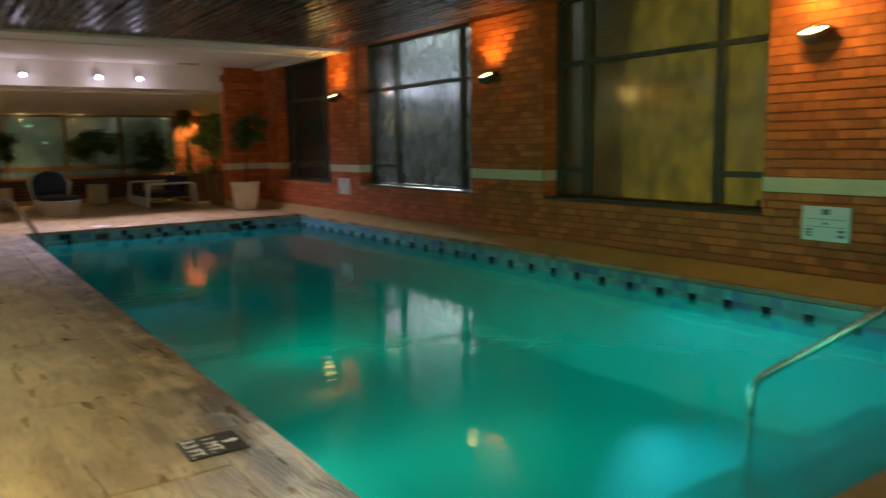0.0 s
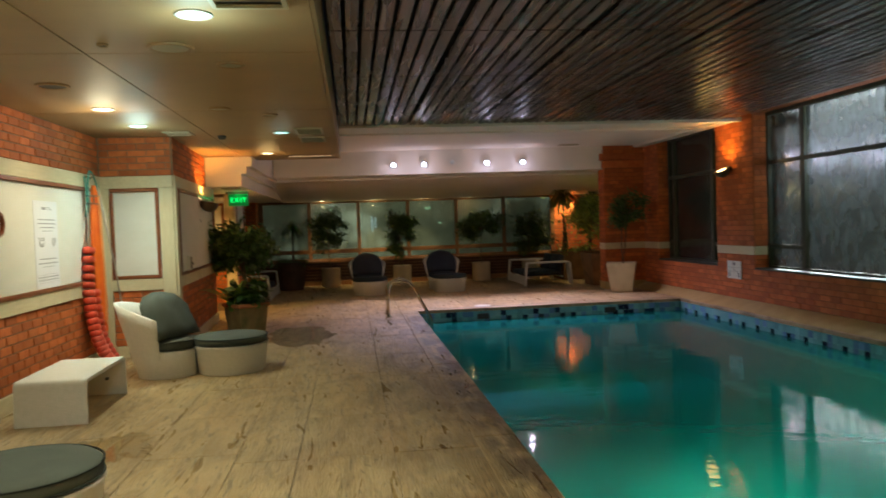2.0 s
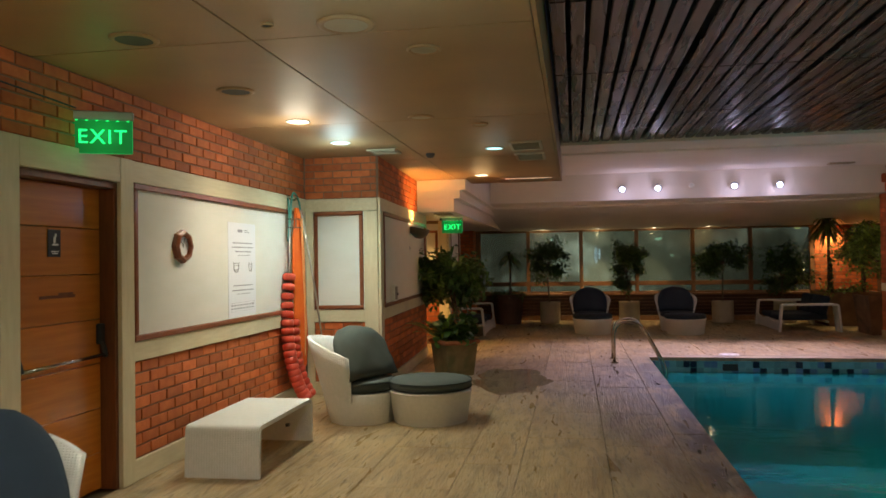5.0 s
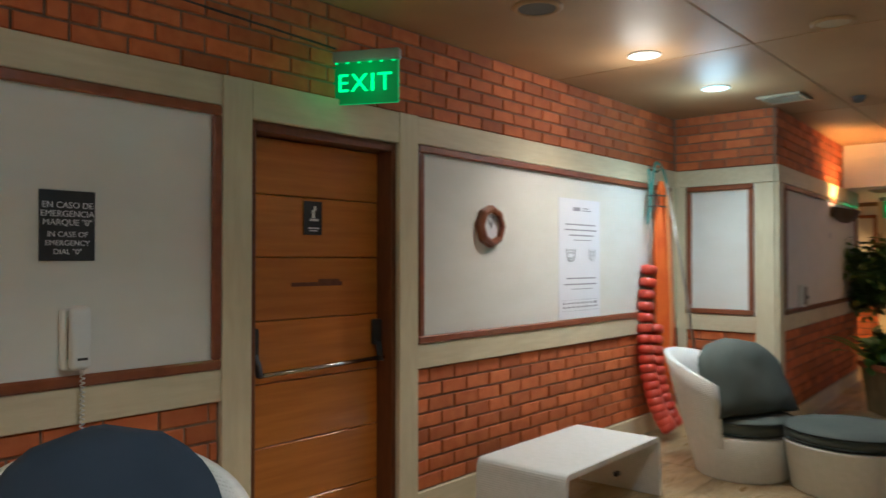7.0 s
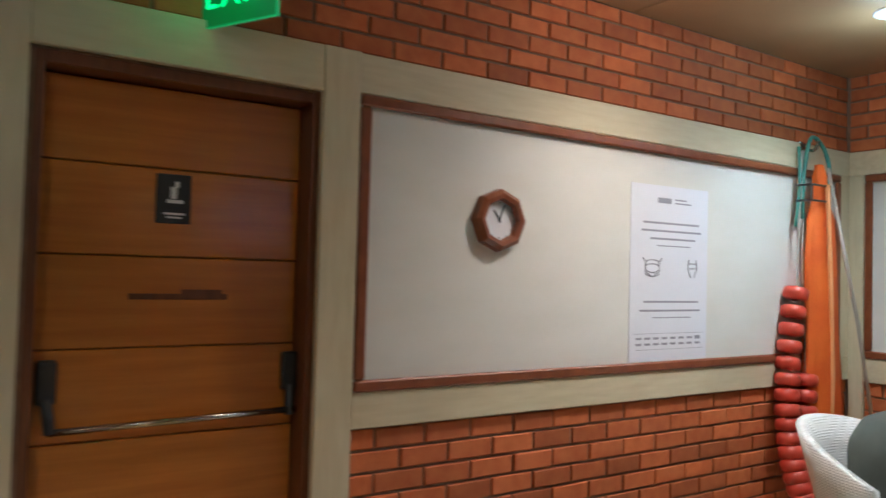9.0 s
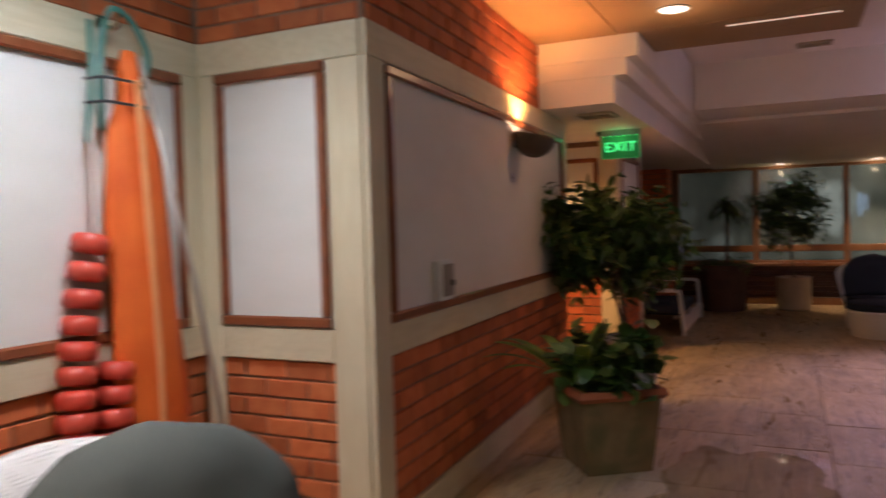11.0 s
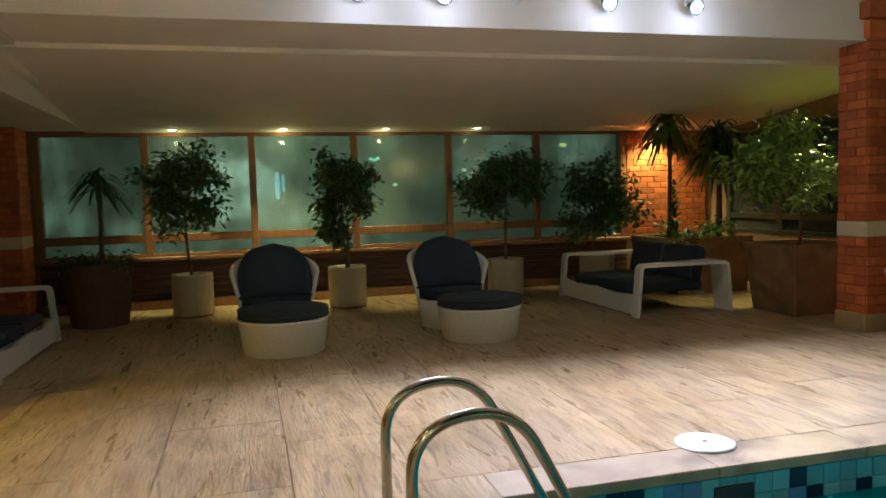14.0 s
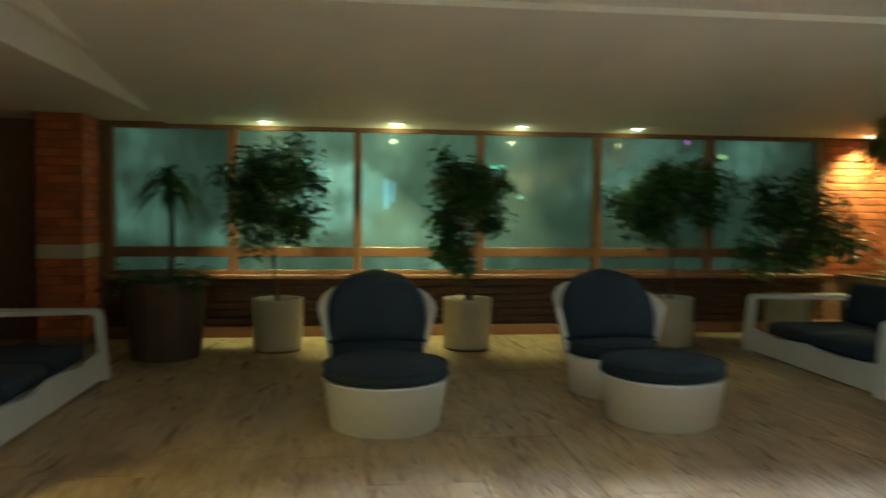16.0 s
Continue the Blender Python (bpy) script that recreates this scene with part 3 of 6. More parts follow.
def frame_rails(parent, fr, base, u0, u1, v0, v1, w=0.045, d=0.028, material=None):
    """A moulded frame round a panel: four rails, each with a rounded edge."""
    material = material or MOULD
    for a in ((u0, u1, v1 - w, v1), (u0, u1, v0, v0 + w), (u0, u0 + w, v0 + w, v1 - w), (u1 - w, u1, v0 + w, v1 - w)):
        bm = bmesh.new()
        fbox(bm, fr, base, *a, 0.004, d, 0.008)
        part("moulding", bm, material, parent)


def board(parent, fr, base, u0, u1, v0, v1, w0, w1, material, name="band", bev=0.004, label=""):
    bm = bmesh.new()
    fbox(bm, fr, base, u0, u1, v0, v1, w0, w1, bev)
    return part(name, bm, material, parent, label)

# ---- structure ----
XL, XR, YF = -4.18, 5.25, 21.1      # left wall, right wall, far windows
ZS, ZC, ZL = 2.73, 3.10, 3.07       # low ceiling, cream ceiling, slats
PX0, PX1, PY0, PY1 = 0.0, 4.90, 1.40, 14.05   # pool
WZ = -0.22                          # water level
PIER_Y, PIER_X, PIER_E = 10.51, -3.29, 14.06

# pool basin with its steps
basin = solid("pool_basin", boxes((-0.3, 5.2, 1.1, 14.4, -1.5, -1.3), (-0.3, -0.002, 1.1, 14.4, -1.3, -0.06), (4.902, 5.2, 1.1, 14.4, -1.3, -0.06),
              (-0.002, 4.902, 1.1, 1.398, -1.3, -0.06), (-0.002, 4.902, 14.062, 14.4, -1.3, -0.06)), BASIN, "aqua painted pool basin below the deck", "pool")
for i, (y1, z) in enumerate(((1.86, -0.38), (2.36, -0.60), (2.86, -0.84))):
    part("step", boxes((0.9, 4.9, 1.40 if i == 0 else (1.86, 2.36)[i - 1], y1, -1.3, z), bev=0.012), BASIN, basin)
bm = bmesh.new()
bmesh.ops.create_grid(bm, x_segments=1, y_segments=1, size=0.5)
for v in bm.verts:
    v.co = Vector((PX0 + 0.001 if v.co.x < 0 else PX1 - 0.001, PY0 + 0.001 if v.co.y < 0 else PY1 - 0.001, WZ))
water = solid("water", bm, WATER, "still green-blue pool water", "water")

# deck bed and coping
deck = solid("floor", boxes((-7, -0.30, -4, 21.3, -0.3, -0.022), (-0.30, PX1 + 0.3, 14.34, 21.3, -0.3, -0.022), (-0.30, PX1 + 0.3, -4, 1.12, -0.3, -0.022), (PX1 + 0.3, 6.2, -4, 21.3, -0.3, -0.022)),
             JOINT, "wet stone pool deck", "floor")
rng = random.Random(5)


def coping(x0, x1, y0, y1, along):
    a, b = (y0, y1) if along == "y" else (x0, x1)
    u = a
    while u < b - 0.05:
        e = min(u + rng.choice((0.86, 1.1, 1.3)), b)
        if b - e < 0.2:
            e = b
        r = (x0, x1, u + 0.0015, e - 0.0015, -0.055, rng.uniform(-0.002, 0.002)) if along == "y" else (u + 0.0015, e - 0.0015, y0, y1, -0.055, rng.uniform(-0.002, 0.002))
        part("coping_stone", boxes(r, bev=0.004), COPING if along == "y" and x0 < 0 else LEDGE_STONE, deck)
        u = e


coping(-0.30, 0.0, 1.12, 14.34, "y")
coping(0.0, PX1 + 0.0, 14.05, 14.34, "x")
coping(0.0, PX1, 1.12, 1.40, "x")
coping(PX1, PX1 + 0.06, 1.12, 14.34, "y")
# sloping ochre ledge between the pool and the right wall
bm = bmesh.new()
prof = [(4.955, -0.05), (4.955, 0.004), (4.975, 0.016), (5.215, 0.118), (5.24, 0.126), (5.26, 0.126), (5.26, -0.05)]
va = [bm.verts.new((x, -4, z)) for x, z in prof]
vb = [bm.verts.new((x, 16.46, z)) for x, z in prof]
for i in range(len(prof)):
    j = (i + 1) % len(prof)
    bm.faces.new((va[i], va[j], vb[j], vb[i]))
bm.faces.new(va)
bm.faces.new(vb[::-1])
bmesh.ops.recalc_face_normals(bm, faces=bm.faces)
solid("trim_ledge", bm, SKIRT, "sloping ochre ledge along the pool", "ledge")

# stone slabs of the deck
TW, TL = 0.43, 0.86
SLAB = {}


def slab_mesh(w, l, k):
    key = (round(w, 2), round(l, 3), k)
    if key not in SLAB:
        bm = boxes((-w / 2 + 0.0025, w / 2 - 0.0025, -l / 2 + 0.002, l / 2 - 0.002, -0.03, 0), bev=0.003)
        me = bpy.data.meshes.new("slab")
        bm.to_mesh(me)
        bm.free()
        me.materials.append(DECK)
        SLAB[key] = me
    return SLAB[key]


far_slabs = bmesh.new()
n_slab = 0
rng = random.Random(11)


def lay(x0, x1, y0, y1):
    global n_slab
    xs_ = [x0]
    while xs_[-1] < x1 - 0.01:
        nx = xs_[-1] + rng.choice((0.42, 0.48, 0.56, 0.64))
        xs_.append(x1 if x1 - nx < 0.25 else nx)
    for xa, xb in zip(xs_, xs_[1:]):
        w = xb - xa
        y = y0 - rng.choice((0, 0.2, 0.35, 0.5)) * TL
        while y < y1 - 0.01:
            l = TL * rng.choice((1, 1.25, 1.25, 1.5, 1.75))
            a, b = max(y, y0), min(y + l, y1)
            y += l
            if b - a < 0.03:
                continue
            xc, yc, z = (xa + xb) / 2, (a + b) / 2, rng.uniform(-0.002, 0.001)
            if -3.4 < xc < 3.2 and 2.2 < yc < 17.2 and n_slab < 300:
                ob = new("slab", slab_mesh(w, b - a, 0))
                ob.parent = deck
                ob.location = (xc, yc, z)
                n_slab += 1
            else:
                box(far_slabs, xc - w / 2 + 0.0015, xc + w / 2 - 0.0015, a + 0.0015, b - 0.0015, -0.03, z)


lay(-7.0, -4.2, 13.9, 21.1)
lay(-4.18, -0.30, -4, 21.1)
lay(-0.30, 5.25, 14.34, 21.1)
lay(-0.30, 5.25, -4, 1.12)
lay(5.25, 6.1, 16.9, 21.1)
ob = part("slab_field", far_slabs, DECK_J, deck)
ob["kind"] = "stuff"

# mosaic waterline
TS = 0.10
_tm = {}
for key, m_ in (("l", TILE_L), ("m", TILE_M), ("d", TILE_D)):
    bm = boxes((-TS / 2 + 0.002, TS / 2 - 0.002, -0.006, 0, -TS / 2 + 0.002, TS / 2 - 0.002))
    me = bpy.data.meshes.new("tile")
    bm.to_mesh(me)
    bm.free()
    me.materials.append(m_)
    _tm[key] = me
rng = random.Random(3)
n_t = 0
for row in range(3):
    z = -0.058 - TS * (row + 0.5)
    for i in range(49):
        k = rng.random()
        key = "d" if k < 0.20 and row < 2 else "m" if k < 0.42 else "l"
        ob = new("tile", _tm[key])
        ob.parent = basin
        ob.matrix_basis = pose(0.05 + i * TS, PY1 + 0.010, z, 0, 0, 0)
rest = {"l": bmesh.new(), "m": bmesh.new(), "d": bmesh.new()}
for row in range(3):
    z = -0.058 - TS * (row + 0.5)
    for i in range(126):
        y = 14.0 - i * TS
        key = "d" if (i % 4 == 2 and row == 1) else "m" if rng.random() < 0.22 else "l"
        if row == 0 and key != "m":
            key = "l"
        if 30 < i < 100 and row < 2:
            ob = new("tile", _tm[key])
            ob.parent = basin
            ob.matrix_basis = pose(PX1 - 0.004 + 0.006, y, z, 0, 0, -90)
        else:
            box(rest[key], PX1 - 0.005, PX1 + 0.003, y - 0.048, y + 0.048, z - 0.048, z + 0.048)
        key2 = "d" if rng.random() < 0.18 else "l"
        box(rest[key2], -0.003, 0.005, y - 0.048, y + 0.048, z - 0.048, z + 0.048)
for key, m_ in (("l", TILE_L), ("m", TILE_M), ("d", TILE_D)):
    ob = part("tile_band", rest[key], m_, basin)
    ob["kind"] = "stuff"
for x in (1.18, 3.55):
    part("skimmer_opening", boxes((x - 0.11, x + 0.11, 14.040, 14.061, -0.20, -0.10), bev=0.004), METALB, basin, "dark skimmer slot in the tiles")

# left wall with its door opening
wall_l = solid("wall_left", boxes((XL - 0.25, XL, -4, 6.0, 0, ZC), (XL - 0.25, XL, 6.93, 10.6, 0, ZC), (XL - 0.25, XL, 6.0, 6.93, 2.08, ZC), (XL - 0.30, XL - 0.25, 5.9, 7.0, 0, 2.2)), MORTAR,
               "brick wall with cream panelling beside the pool", "wall")
bricks(wall_l, "L", XL, 5.2, 10.5, 2.255, ZS, 1)
bricks(wall_l, "L", XL, 7.075, 10.5, 0.15, 0.835, 2)
brick_mass(wall_l, "L", XL, [(-4, 5.2, 2.255, ZS), (-4, 5.83, 0.15, 0.835)])
T = 0.03
board(wall_l, "L", XL, -4, 5.835, 2.12, 2.255, 0.002, T, CREAM_H)
board(wall_l, "L", XL, -4, 5.835, 0.835, 0.972, 0.002, T, CREAM_H)
board(wall_l, "L", XL, 5.835, 5.985, 0, 2.255, 0.002, T + 0.006, CREAM, "door_post")
board(wall_l, "L", XL, 5.985, 6.925, 2.085, 2.255, 0.002, T + 0.002, CREAM_H, "door_head")
board(wall_l, "L", XL, 6.925, 7.075, 0, 2.255, 0.002, T + 0.006, CREAM, "door_post")
board(wall_l, "L", XL, 7.075, 10.5, 2.10, 2.252, 0.002, T, CREAM_H)
board(wall_l, "L", XL, 7.075, 10.5, 0.838, 0.975, 0.002, T, CREAM_H)
board(wall_l, "L", XL, 7.075, 10.5, 0, 0.148, 0.002, T, CREAM_H, "baseboard")
board(wall_l, "L", XL, -4, 5.835, 0, 0.148, 0.002, T, CREAM_H, "baseboard")
board(wall_l, "L", XL, 10.385, 10.505, 0.975, 2.10, 0.002, T, CREAM, "corner_post")
board(wall_l, "L", XL, 3.2, 5.83, 0.975, 2.118, 0.002, 0.012, PANEL, "panel", 0.0)
board(wall_l, "L", XL, 7.09, 10.383, 0.977, 2.098, 0.002, 0.012, PANEL, "panel", 0.0)
board(wall_l, "L", XL, -4, 3.19, 0.975, 2.118, 0.002, 0.012, PANEL, "panel", 0.0)
frame_rails(wall_l, "L", XL + 0.012, 3.2, 5.832, 0.974, 2.118)
frame_rails(wall_l, "L", XL + 0.012, 7.08, 10.382, 0.976, 2.098)
# door linings
for a in ((6.0, 6.03), (6.90, 6.93)):
    part("door_lining", boxes((XL - 0.25, XL - 0.002, a[0], a[1], 0, 2.08), bev=0.003), DOORF, wall_l)
part("door_lining", boxes((XL - 0.25, XL - 0.002, 6.03, 6.90, 2.04, 2.08), bev=0.003), DOORF, wall_l)

# pier that stands out into the deck
pier = solid("wall_pier", boxes((XL - 0.25, PIER_X, PIER_Y, PIER_E, 0, ZC)), MORTAR, "brick pier with cream panelling and brown mouldings", "wall")
bricks(pier, "F", PIER_Y, XL + 0.02, PIER_X - 0.015, 2.25, ZS, 3)
bricks(pier, "F", PIER_Y, -4.06, -3.455, 0.15, 0.832, 4)
board(pier, "F", PIER_Y, XL + 0.03, PIER_X - 0.006, 2.102, 2.248, 0.002, T, CREAM_H)
board(pier, "F", PIER_Y, -4.06, -3.455, 0.834, 0.975, 0.002, T, CREAM_H)
board(pier, "F", PIER_Y, -4.06, -3.455, 0, 0.148, 0.002, T, CREAM_H, "baseboard")
board(pier, "F", PIER_Y, XL + 0.032, -4.06, 0, 2.10, 0.002, T, CREAM, "corner_post")
board(pier, "F", PIER_Y, -3.455, PIER_X - 0.004, 0, 2.10, 0.002, T, CREAM, "corner_post")
board(pier, "F", PIER_Y, -4.058, -3.457, 0.977, 2.10, 0.002, 0.012, PANEL, "panel", 0.0)
frame_rails(pier, "F", PIER_Y - 0.012, -4.05, -3.465, 0.98, 2.10)
front_face = set(pier.children)
bricks(pier, "L", PIER_X, PIER_Y + 0.02, 13.26, 2.25, ZS, 5)
bricks(pier, "L", PIER_X, 10.66, 14.05, 0.15, 0.845, 6)
board(pier, "L", PIER_X, PIER_Y - 0.03, 10.64, 0, 2.10, 0.002, T, CREAM, "corner_post")
board(pier, "L", PIER_X, PIER_Y - 0.03, 14.05, 2.102, 2.248, 0.002, T, CREAM_H)
board(pier, "L", PIER_X, 10.642, 14.05, 0.848, 0.985, 0.002, T, CREAM_H)
board(pier, "L", PIER_X, 10.642, 14.05, 0, 0.148, 0.002, T, CREAM_H, "baseboard")
board(pier, "L", PIER_X, 13.92, 14.07, 0.987, 2.10, 0.002, T, CREAM, "corner_post")
board(pier, "L", PIER_X, 10.65, 13.91, 0.987, 2.10, 0.002, 0.012, PANEL, "panel", 0.0)
frame_rails(pier, "L", PIER_X + 0.012, 10.655, 13.905, 0.985, 2.095)
# the pier's long face runs slightly out of square
SKEW = Matrix.Translation((PIER_X, PIER_Y, 0)) @ pose(0, 0, 0, 0, 0, 2.8) @ Matrix.Translation((-PIER_X, -PIER_Y, 0))
for ob in pier.children:
    if ob not in front_face:
        ob.matrix_basis = SKEW @ ob.matrix_basis
for v in pier.data.vertices:
    if v.co.x > -3.5 and v.co.y > 12:
        v.co = SKEW @ v.co

# block beyond the side passage
BX, BY0, BY1 = -3.37, 15.7, 17.0
block = solid("wall_block", boxes((-7, BX, BY0, BY1, 0, 2.4)), MORTAR, "panelled wall block beside a passage", "wall")
brick_mass(block, "L", BX, [(15.86, 16.90, 0.15, 0.82)])
brick_mass(block, "F", BY0, [(-5.2, BX - 0.17, 0.15, 0.95)])
board(block, "L", BX, BY0 - 0.03, 15.85, 0, 2.26, 0.002, T, CREAM, "corner_post")
board(block, "L", BX, 16.90, 17.02, 0, 2.26, 0.002, T, CREAM, "corner_post")
board(block, "L", BX, 15.85, 16.90, 0.83, 0.97, 0.002, T, CREAM_H)
board(block, "L", BX, 15.85, 16.90, 0, 0.145, 0.002, T, CREAM_H, "baseboard")
board(block, "L", BX, 15.86, 16.89, 0.975, 2.1, 0.002, 0.012, PANEL, "panel", 0.0)
frame_rails(block, "L", BX + 0.012, 15.86, 16.89, 0.975, 2.1)
board(block, "F", BY0, BX - 0.17, BX - 0.004, 0, 2.26, 0.002, T, CREAM, "corner_post")
board(block, "F", BY0, -5.2, BX - 0.17, 0.96, 1.08, 0.002, T, CREAM_H)
board(block, "F", BY0, -5.2, BX - 0.17, 1.08, 2.2, 0.002, 0.012, PANEL, "panel", 0.0)
frame_rails(block, "F", BY0 - 0.012, -4.6, BX - 0.18, 1.08, 2.08)
solid("wall_passage", boxes((-7.2, -7, 10.4, 21.3, 0, 2.6), (-7, XL - 0.25, 13.75, 13.95, 0, 2.6)), PANEL, "plain passage wall", "wall")
solid("door_trim", boxes((-3.46, -3.38, 17.06, 17.24, 0, 0.45), bev=0.01), PLASTER, "short cream post beside the block", "trim")

# brick end wall and pillar behind the left sofa
wall_e = solid("wall_side_bay", boxes((-4.95, -4.75, 17.0, 21.3, 0, 2.4)), MORTAR, "dark brick wall of the side bay", "wall")
brick_mass(wall_e, "L", -4.75, [(17.0, 21.0, 0.0, 0.86), (17.0, 21.0, 1.0, 2.3)])
board(wall_e, "L", -4.75, 17.0, 21.0, 0.86, 1.0, 0.002, 0.014, CREAM_H)
pil = solid("pillar_left", boxes((-3.98, -3.55, 20.55, 21.0, 0, 2.26)), MORTAR, "brick pillar with a cream band at the windows", "pillar")
brick_mass(pil, "F", 20.55, [(-3.98, -3.55, 0.1, 0.86), (-3.98, -3.55, 1.0, 2.26)])
brick_mass(pil, "L", -3.55, [(20.55, 21.0, 0.1, 0.86), (20.55, 21.0, 1.0, 2.26)])
board(pil, "F", 20.55, -3.98, -3.55, 0.86, 1.0, 0.002, 0.014, CREAM_H)
board(pil, "L", -3.55, 20.55, 21.0, 0.86, 1.0, 0.002, 0.014, CREAM_H)

# right wall: piers, window openings, sills
WIN = [(4.10, 7.16), (8.69, 12.05), (13.25, 15.75), (-0.4, 2.6)]
SILL, HEAD = 0.63, 3.12
piers = [(-4, -0.4), (2.6, 4.10), (7.16, 8.69), (12.05, 13.25), (15.75, 16.95)]
rows = [(XR, XR + 0.42, a, b, 0, 3.3) for a, b in piers] + [(XR, XR + 0.42, a, b, 0, SILL) for a, b in WIN] + [(XR, XR + 0.42, a, b, HEAD, 3.3) for a, b in WIN]
wall_r = solid("wall_right", boxes(*rows), MORTAR_R, "red brick wall with tall windows along the pool", "wall")
bricks(wall_r, "R", XR, 2.75, 4.10, 1.93, 3.05, 21)
bricks(wall_r, "R", XR, 7.16, 8.69, 1.93, 3.05, 22)
bricks(wall_r, "R", XR, 12.05, 13.25, 1.93, 3.05, 23)
areas = [(2.75, 4.10, 1.0, 1.93), (7.16, 8.69, 1.0, 1.93), (12.05, 13.25, 1.0, 1.93), (-4, -0.4, 1.0, 3.1), (2.6, 2.75, 1.0, 3.1), (15.75, 16.9, 1.0, 3.1), (-4, 16.9, 0.13, SILL)]
areas += [(a, b, SILL, 0.86) for a, b in piers]
brick_mass(wall_r, "R", XR, areas)
for a, b in piers:
    board(wall_r, "R", XR, a, b, 0.862, 1.0, 0.002, 0.016, CREAM_H)
    for fr, base, flip in (("B", b, 1), ("F", a, -1)):
        brick_mass(wall_r, fr, base, [(XR + 0.002, XR + 0.26, SILL, 0.86), (XR + 0.002, XR + 0.26, 1.0, 3.08)])
        board(wall_r, fr, base, XR, XR + 0.26, 0.862, 1.0, 0.002, 0.014, CREAM_H)

# column at the far end of the pool
colm = solid("column", boxes((4.345, 5.24, 16.49, 16.82, 0, 3.1)), MORTAR_R, "brick column with a cream band and cream foot", "column")
bricks(colm, "F", 16.49, 4.345, 5.24, 1.0, 2.6, 31)
brick_mass(colm, "F", 16.49, [(4.345, 5.24, 0.15, 0.86), (4.345, 5.24, 2.6, 3.1)])
brick_mass(colm, "R", 4.345, [(16.49, 16.82, 0.15, 0.86), (16.49, 16.82, 1.0, 3.1)])
for z0, z1, w_, m_ in ((0.862, 1.0, 0.016, CREAM_H), (0, 0.16, 0.03, SKIRT)):
    board(colm, "F", 16.49, 4.345 - w_, 5.24, z0, z1, 0.002, w_, m_)
    board(colm, "R", 4.345, 16.492, 16.82, z0, z1, 0.002, w_, m_)
for k, (z, w_) in enumerate(((2.62, 0.04), (2.78, 0.09))):
    part("corbel", boxes((4.345 - w_, 5.24, 16.475 - w_, 16.82, z, z + 0.15), bev=0.004), BRICK, colm)

# windows of the right wall: frame, panes, backdrop
XW = 5.50


def window_right(i, a, b, mull, glass, transom=2.32, low=1.0):
    w = tagged(new(f"window_{i}"), "tall dark-framed window with misted panes at night", "window", "", "structure")
    bars = [(a, a + 0.06, SILL, HEAD), (b - 0.06, b, SILL, HEAD), (a + 0.06, b - 0.06, SILL, SILL + 0.06), (a + 0.06, b - 0.06, HEAD - 0.06, HEAD)]
    us = [a + 0.06] + [v for m_ in mull for v in (m_ - 0.055, m_ + 0.055)] + [b - 0.06]
    for m_ in mull:
        bars.append((m_ - 0.055, m_ + 0.055, SILL + 0.06, HEAD - 0.06))
    cells = list(zip(us[0::2], us[1::2]))
    for n, (u0, u1) in enumerate(cells):
        bars.append((u0, u1, transom - 0.03, transom + 0.03))
        vs = [(SILL + 0.06, transom - 0.03), (transom + 0.03, HEAD - 0.06)]
        if u1 - u0 < 1.0:
            bars.append((u0, u1, low - 0.03, low + 0.03))
            vs = [(SILL + 0.06, low - 0.03), (low + 0.03, transom - 0.03), (transom + 0.03, HEAD - 0.06)]
        for v0, v1 in vs:
            pane = part("pane", boxes((XW + 0.02, XW + 0.026, u0, u1, v0, v1)), glass, w)
            pane.visible_shadow = False
    for u0, u1, v0, v1 in bars:
        part("window_bar", boxes((XW - 0.03, XW + 0.05, u0, u1, v0, v1), bev=0.006), WINF, w)
    part("window_sill", boxes((XR - 0.01, XW - 0.03, a + 0.002, b - 0.002, SILL + 0.002, SILL + 0.03), bev=0.006), WINF, w)
    part("handle", boxes((XW - 0.06, XW - 0.03, a + 0.16, a + 0.20, SILL + 0.05, SILL + 0.13), bev=0.006), METALB, w)
    return w


window_right(1, 4.10, 7.16, (4.77, 6.64), GLASS_Y)
window_right(2, 8.69, 12.05, (9.22, 11.10), GLASS_B)
window_right(3, 13.25, 15.75, (13.85, 15.5), GLASS_Y)
window_right(4, -0.4, 2.6, (0.2, 2.0), GLASS_Y)
for name, y0, y1, v in (("backdrop", 2.0, 10.7, VIEW_G), ("backdrop", 17.5, 27, VIEW_D), ("backdrop", -6, 1.9, VIEW_G)):
    solid(name, boxes((8.2, 8.25, y0, y1, -1, 5)), v, "blurred night outside the window", "backdrop")
# far facade with added glowing bands, mirrored in the water through the second window
street = solid("backdrop", boxes((36.0, 36.2, 26, 90, -12, 26)), VIEW_B, "dim facades across the street at night", "backdrop")
for k in range(5):
    part("mirrored_glow_band", boxes((35.9, 35.98, 49.4, 58.6, 11.8 + k * 0.86, 12.5 + k * 0.86)), glow("lit_band", (0.80, 0.90, 1.0), 120), street, "unseen glowing band added for the bright reflection in the pool")
town = solid("backdrop", boxes((-8, 12, 25.0, 25.05, -1, 5)), VIEW_F, "blurred misty night outside the far windows", "backdrop")

# far window wall
MUL = [-3.48, -2.23, -0.92, 0.42, 1.745, 3.07, 4.44]
wall_f = solid("wall_far", boxes((-7, 6.4, YF, YF + 0.3, 0, 0.66), (-7, 6.4, YF, YF + 0.3, 2.24, 3.3), (-7, -3.5, YF, YF + 0.3, 0.66, 2.24), (4.49, 6.4, YF, YF + 0.3, 0.66, 2.24)), MORTAR,
               "low brick wall under a long row of windows", "wall")
for k in range(6):
    board(wall_f, "F", YF, -3.5, 4.48, 0.125 + k * 0.083, 0.196 + k * 0.083, 0.002, 0.03, DARKWOOD, "slat", 0.006)
bricks(wall_f, "F", YF, 4.50, 5.85, 0.62, 2.22, 41)
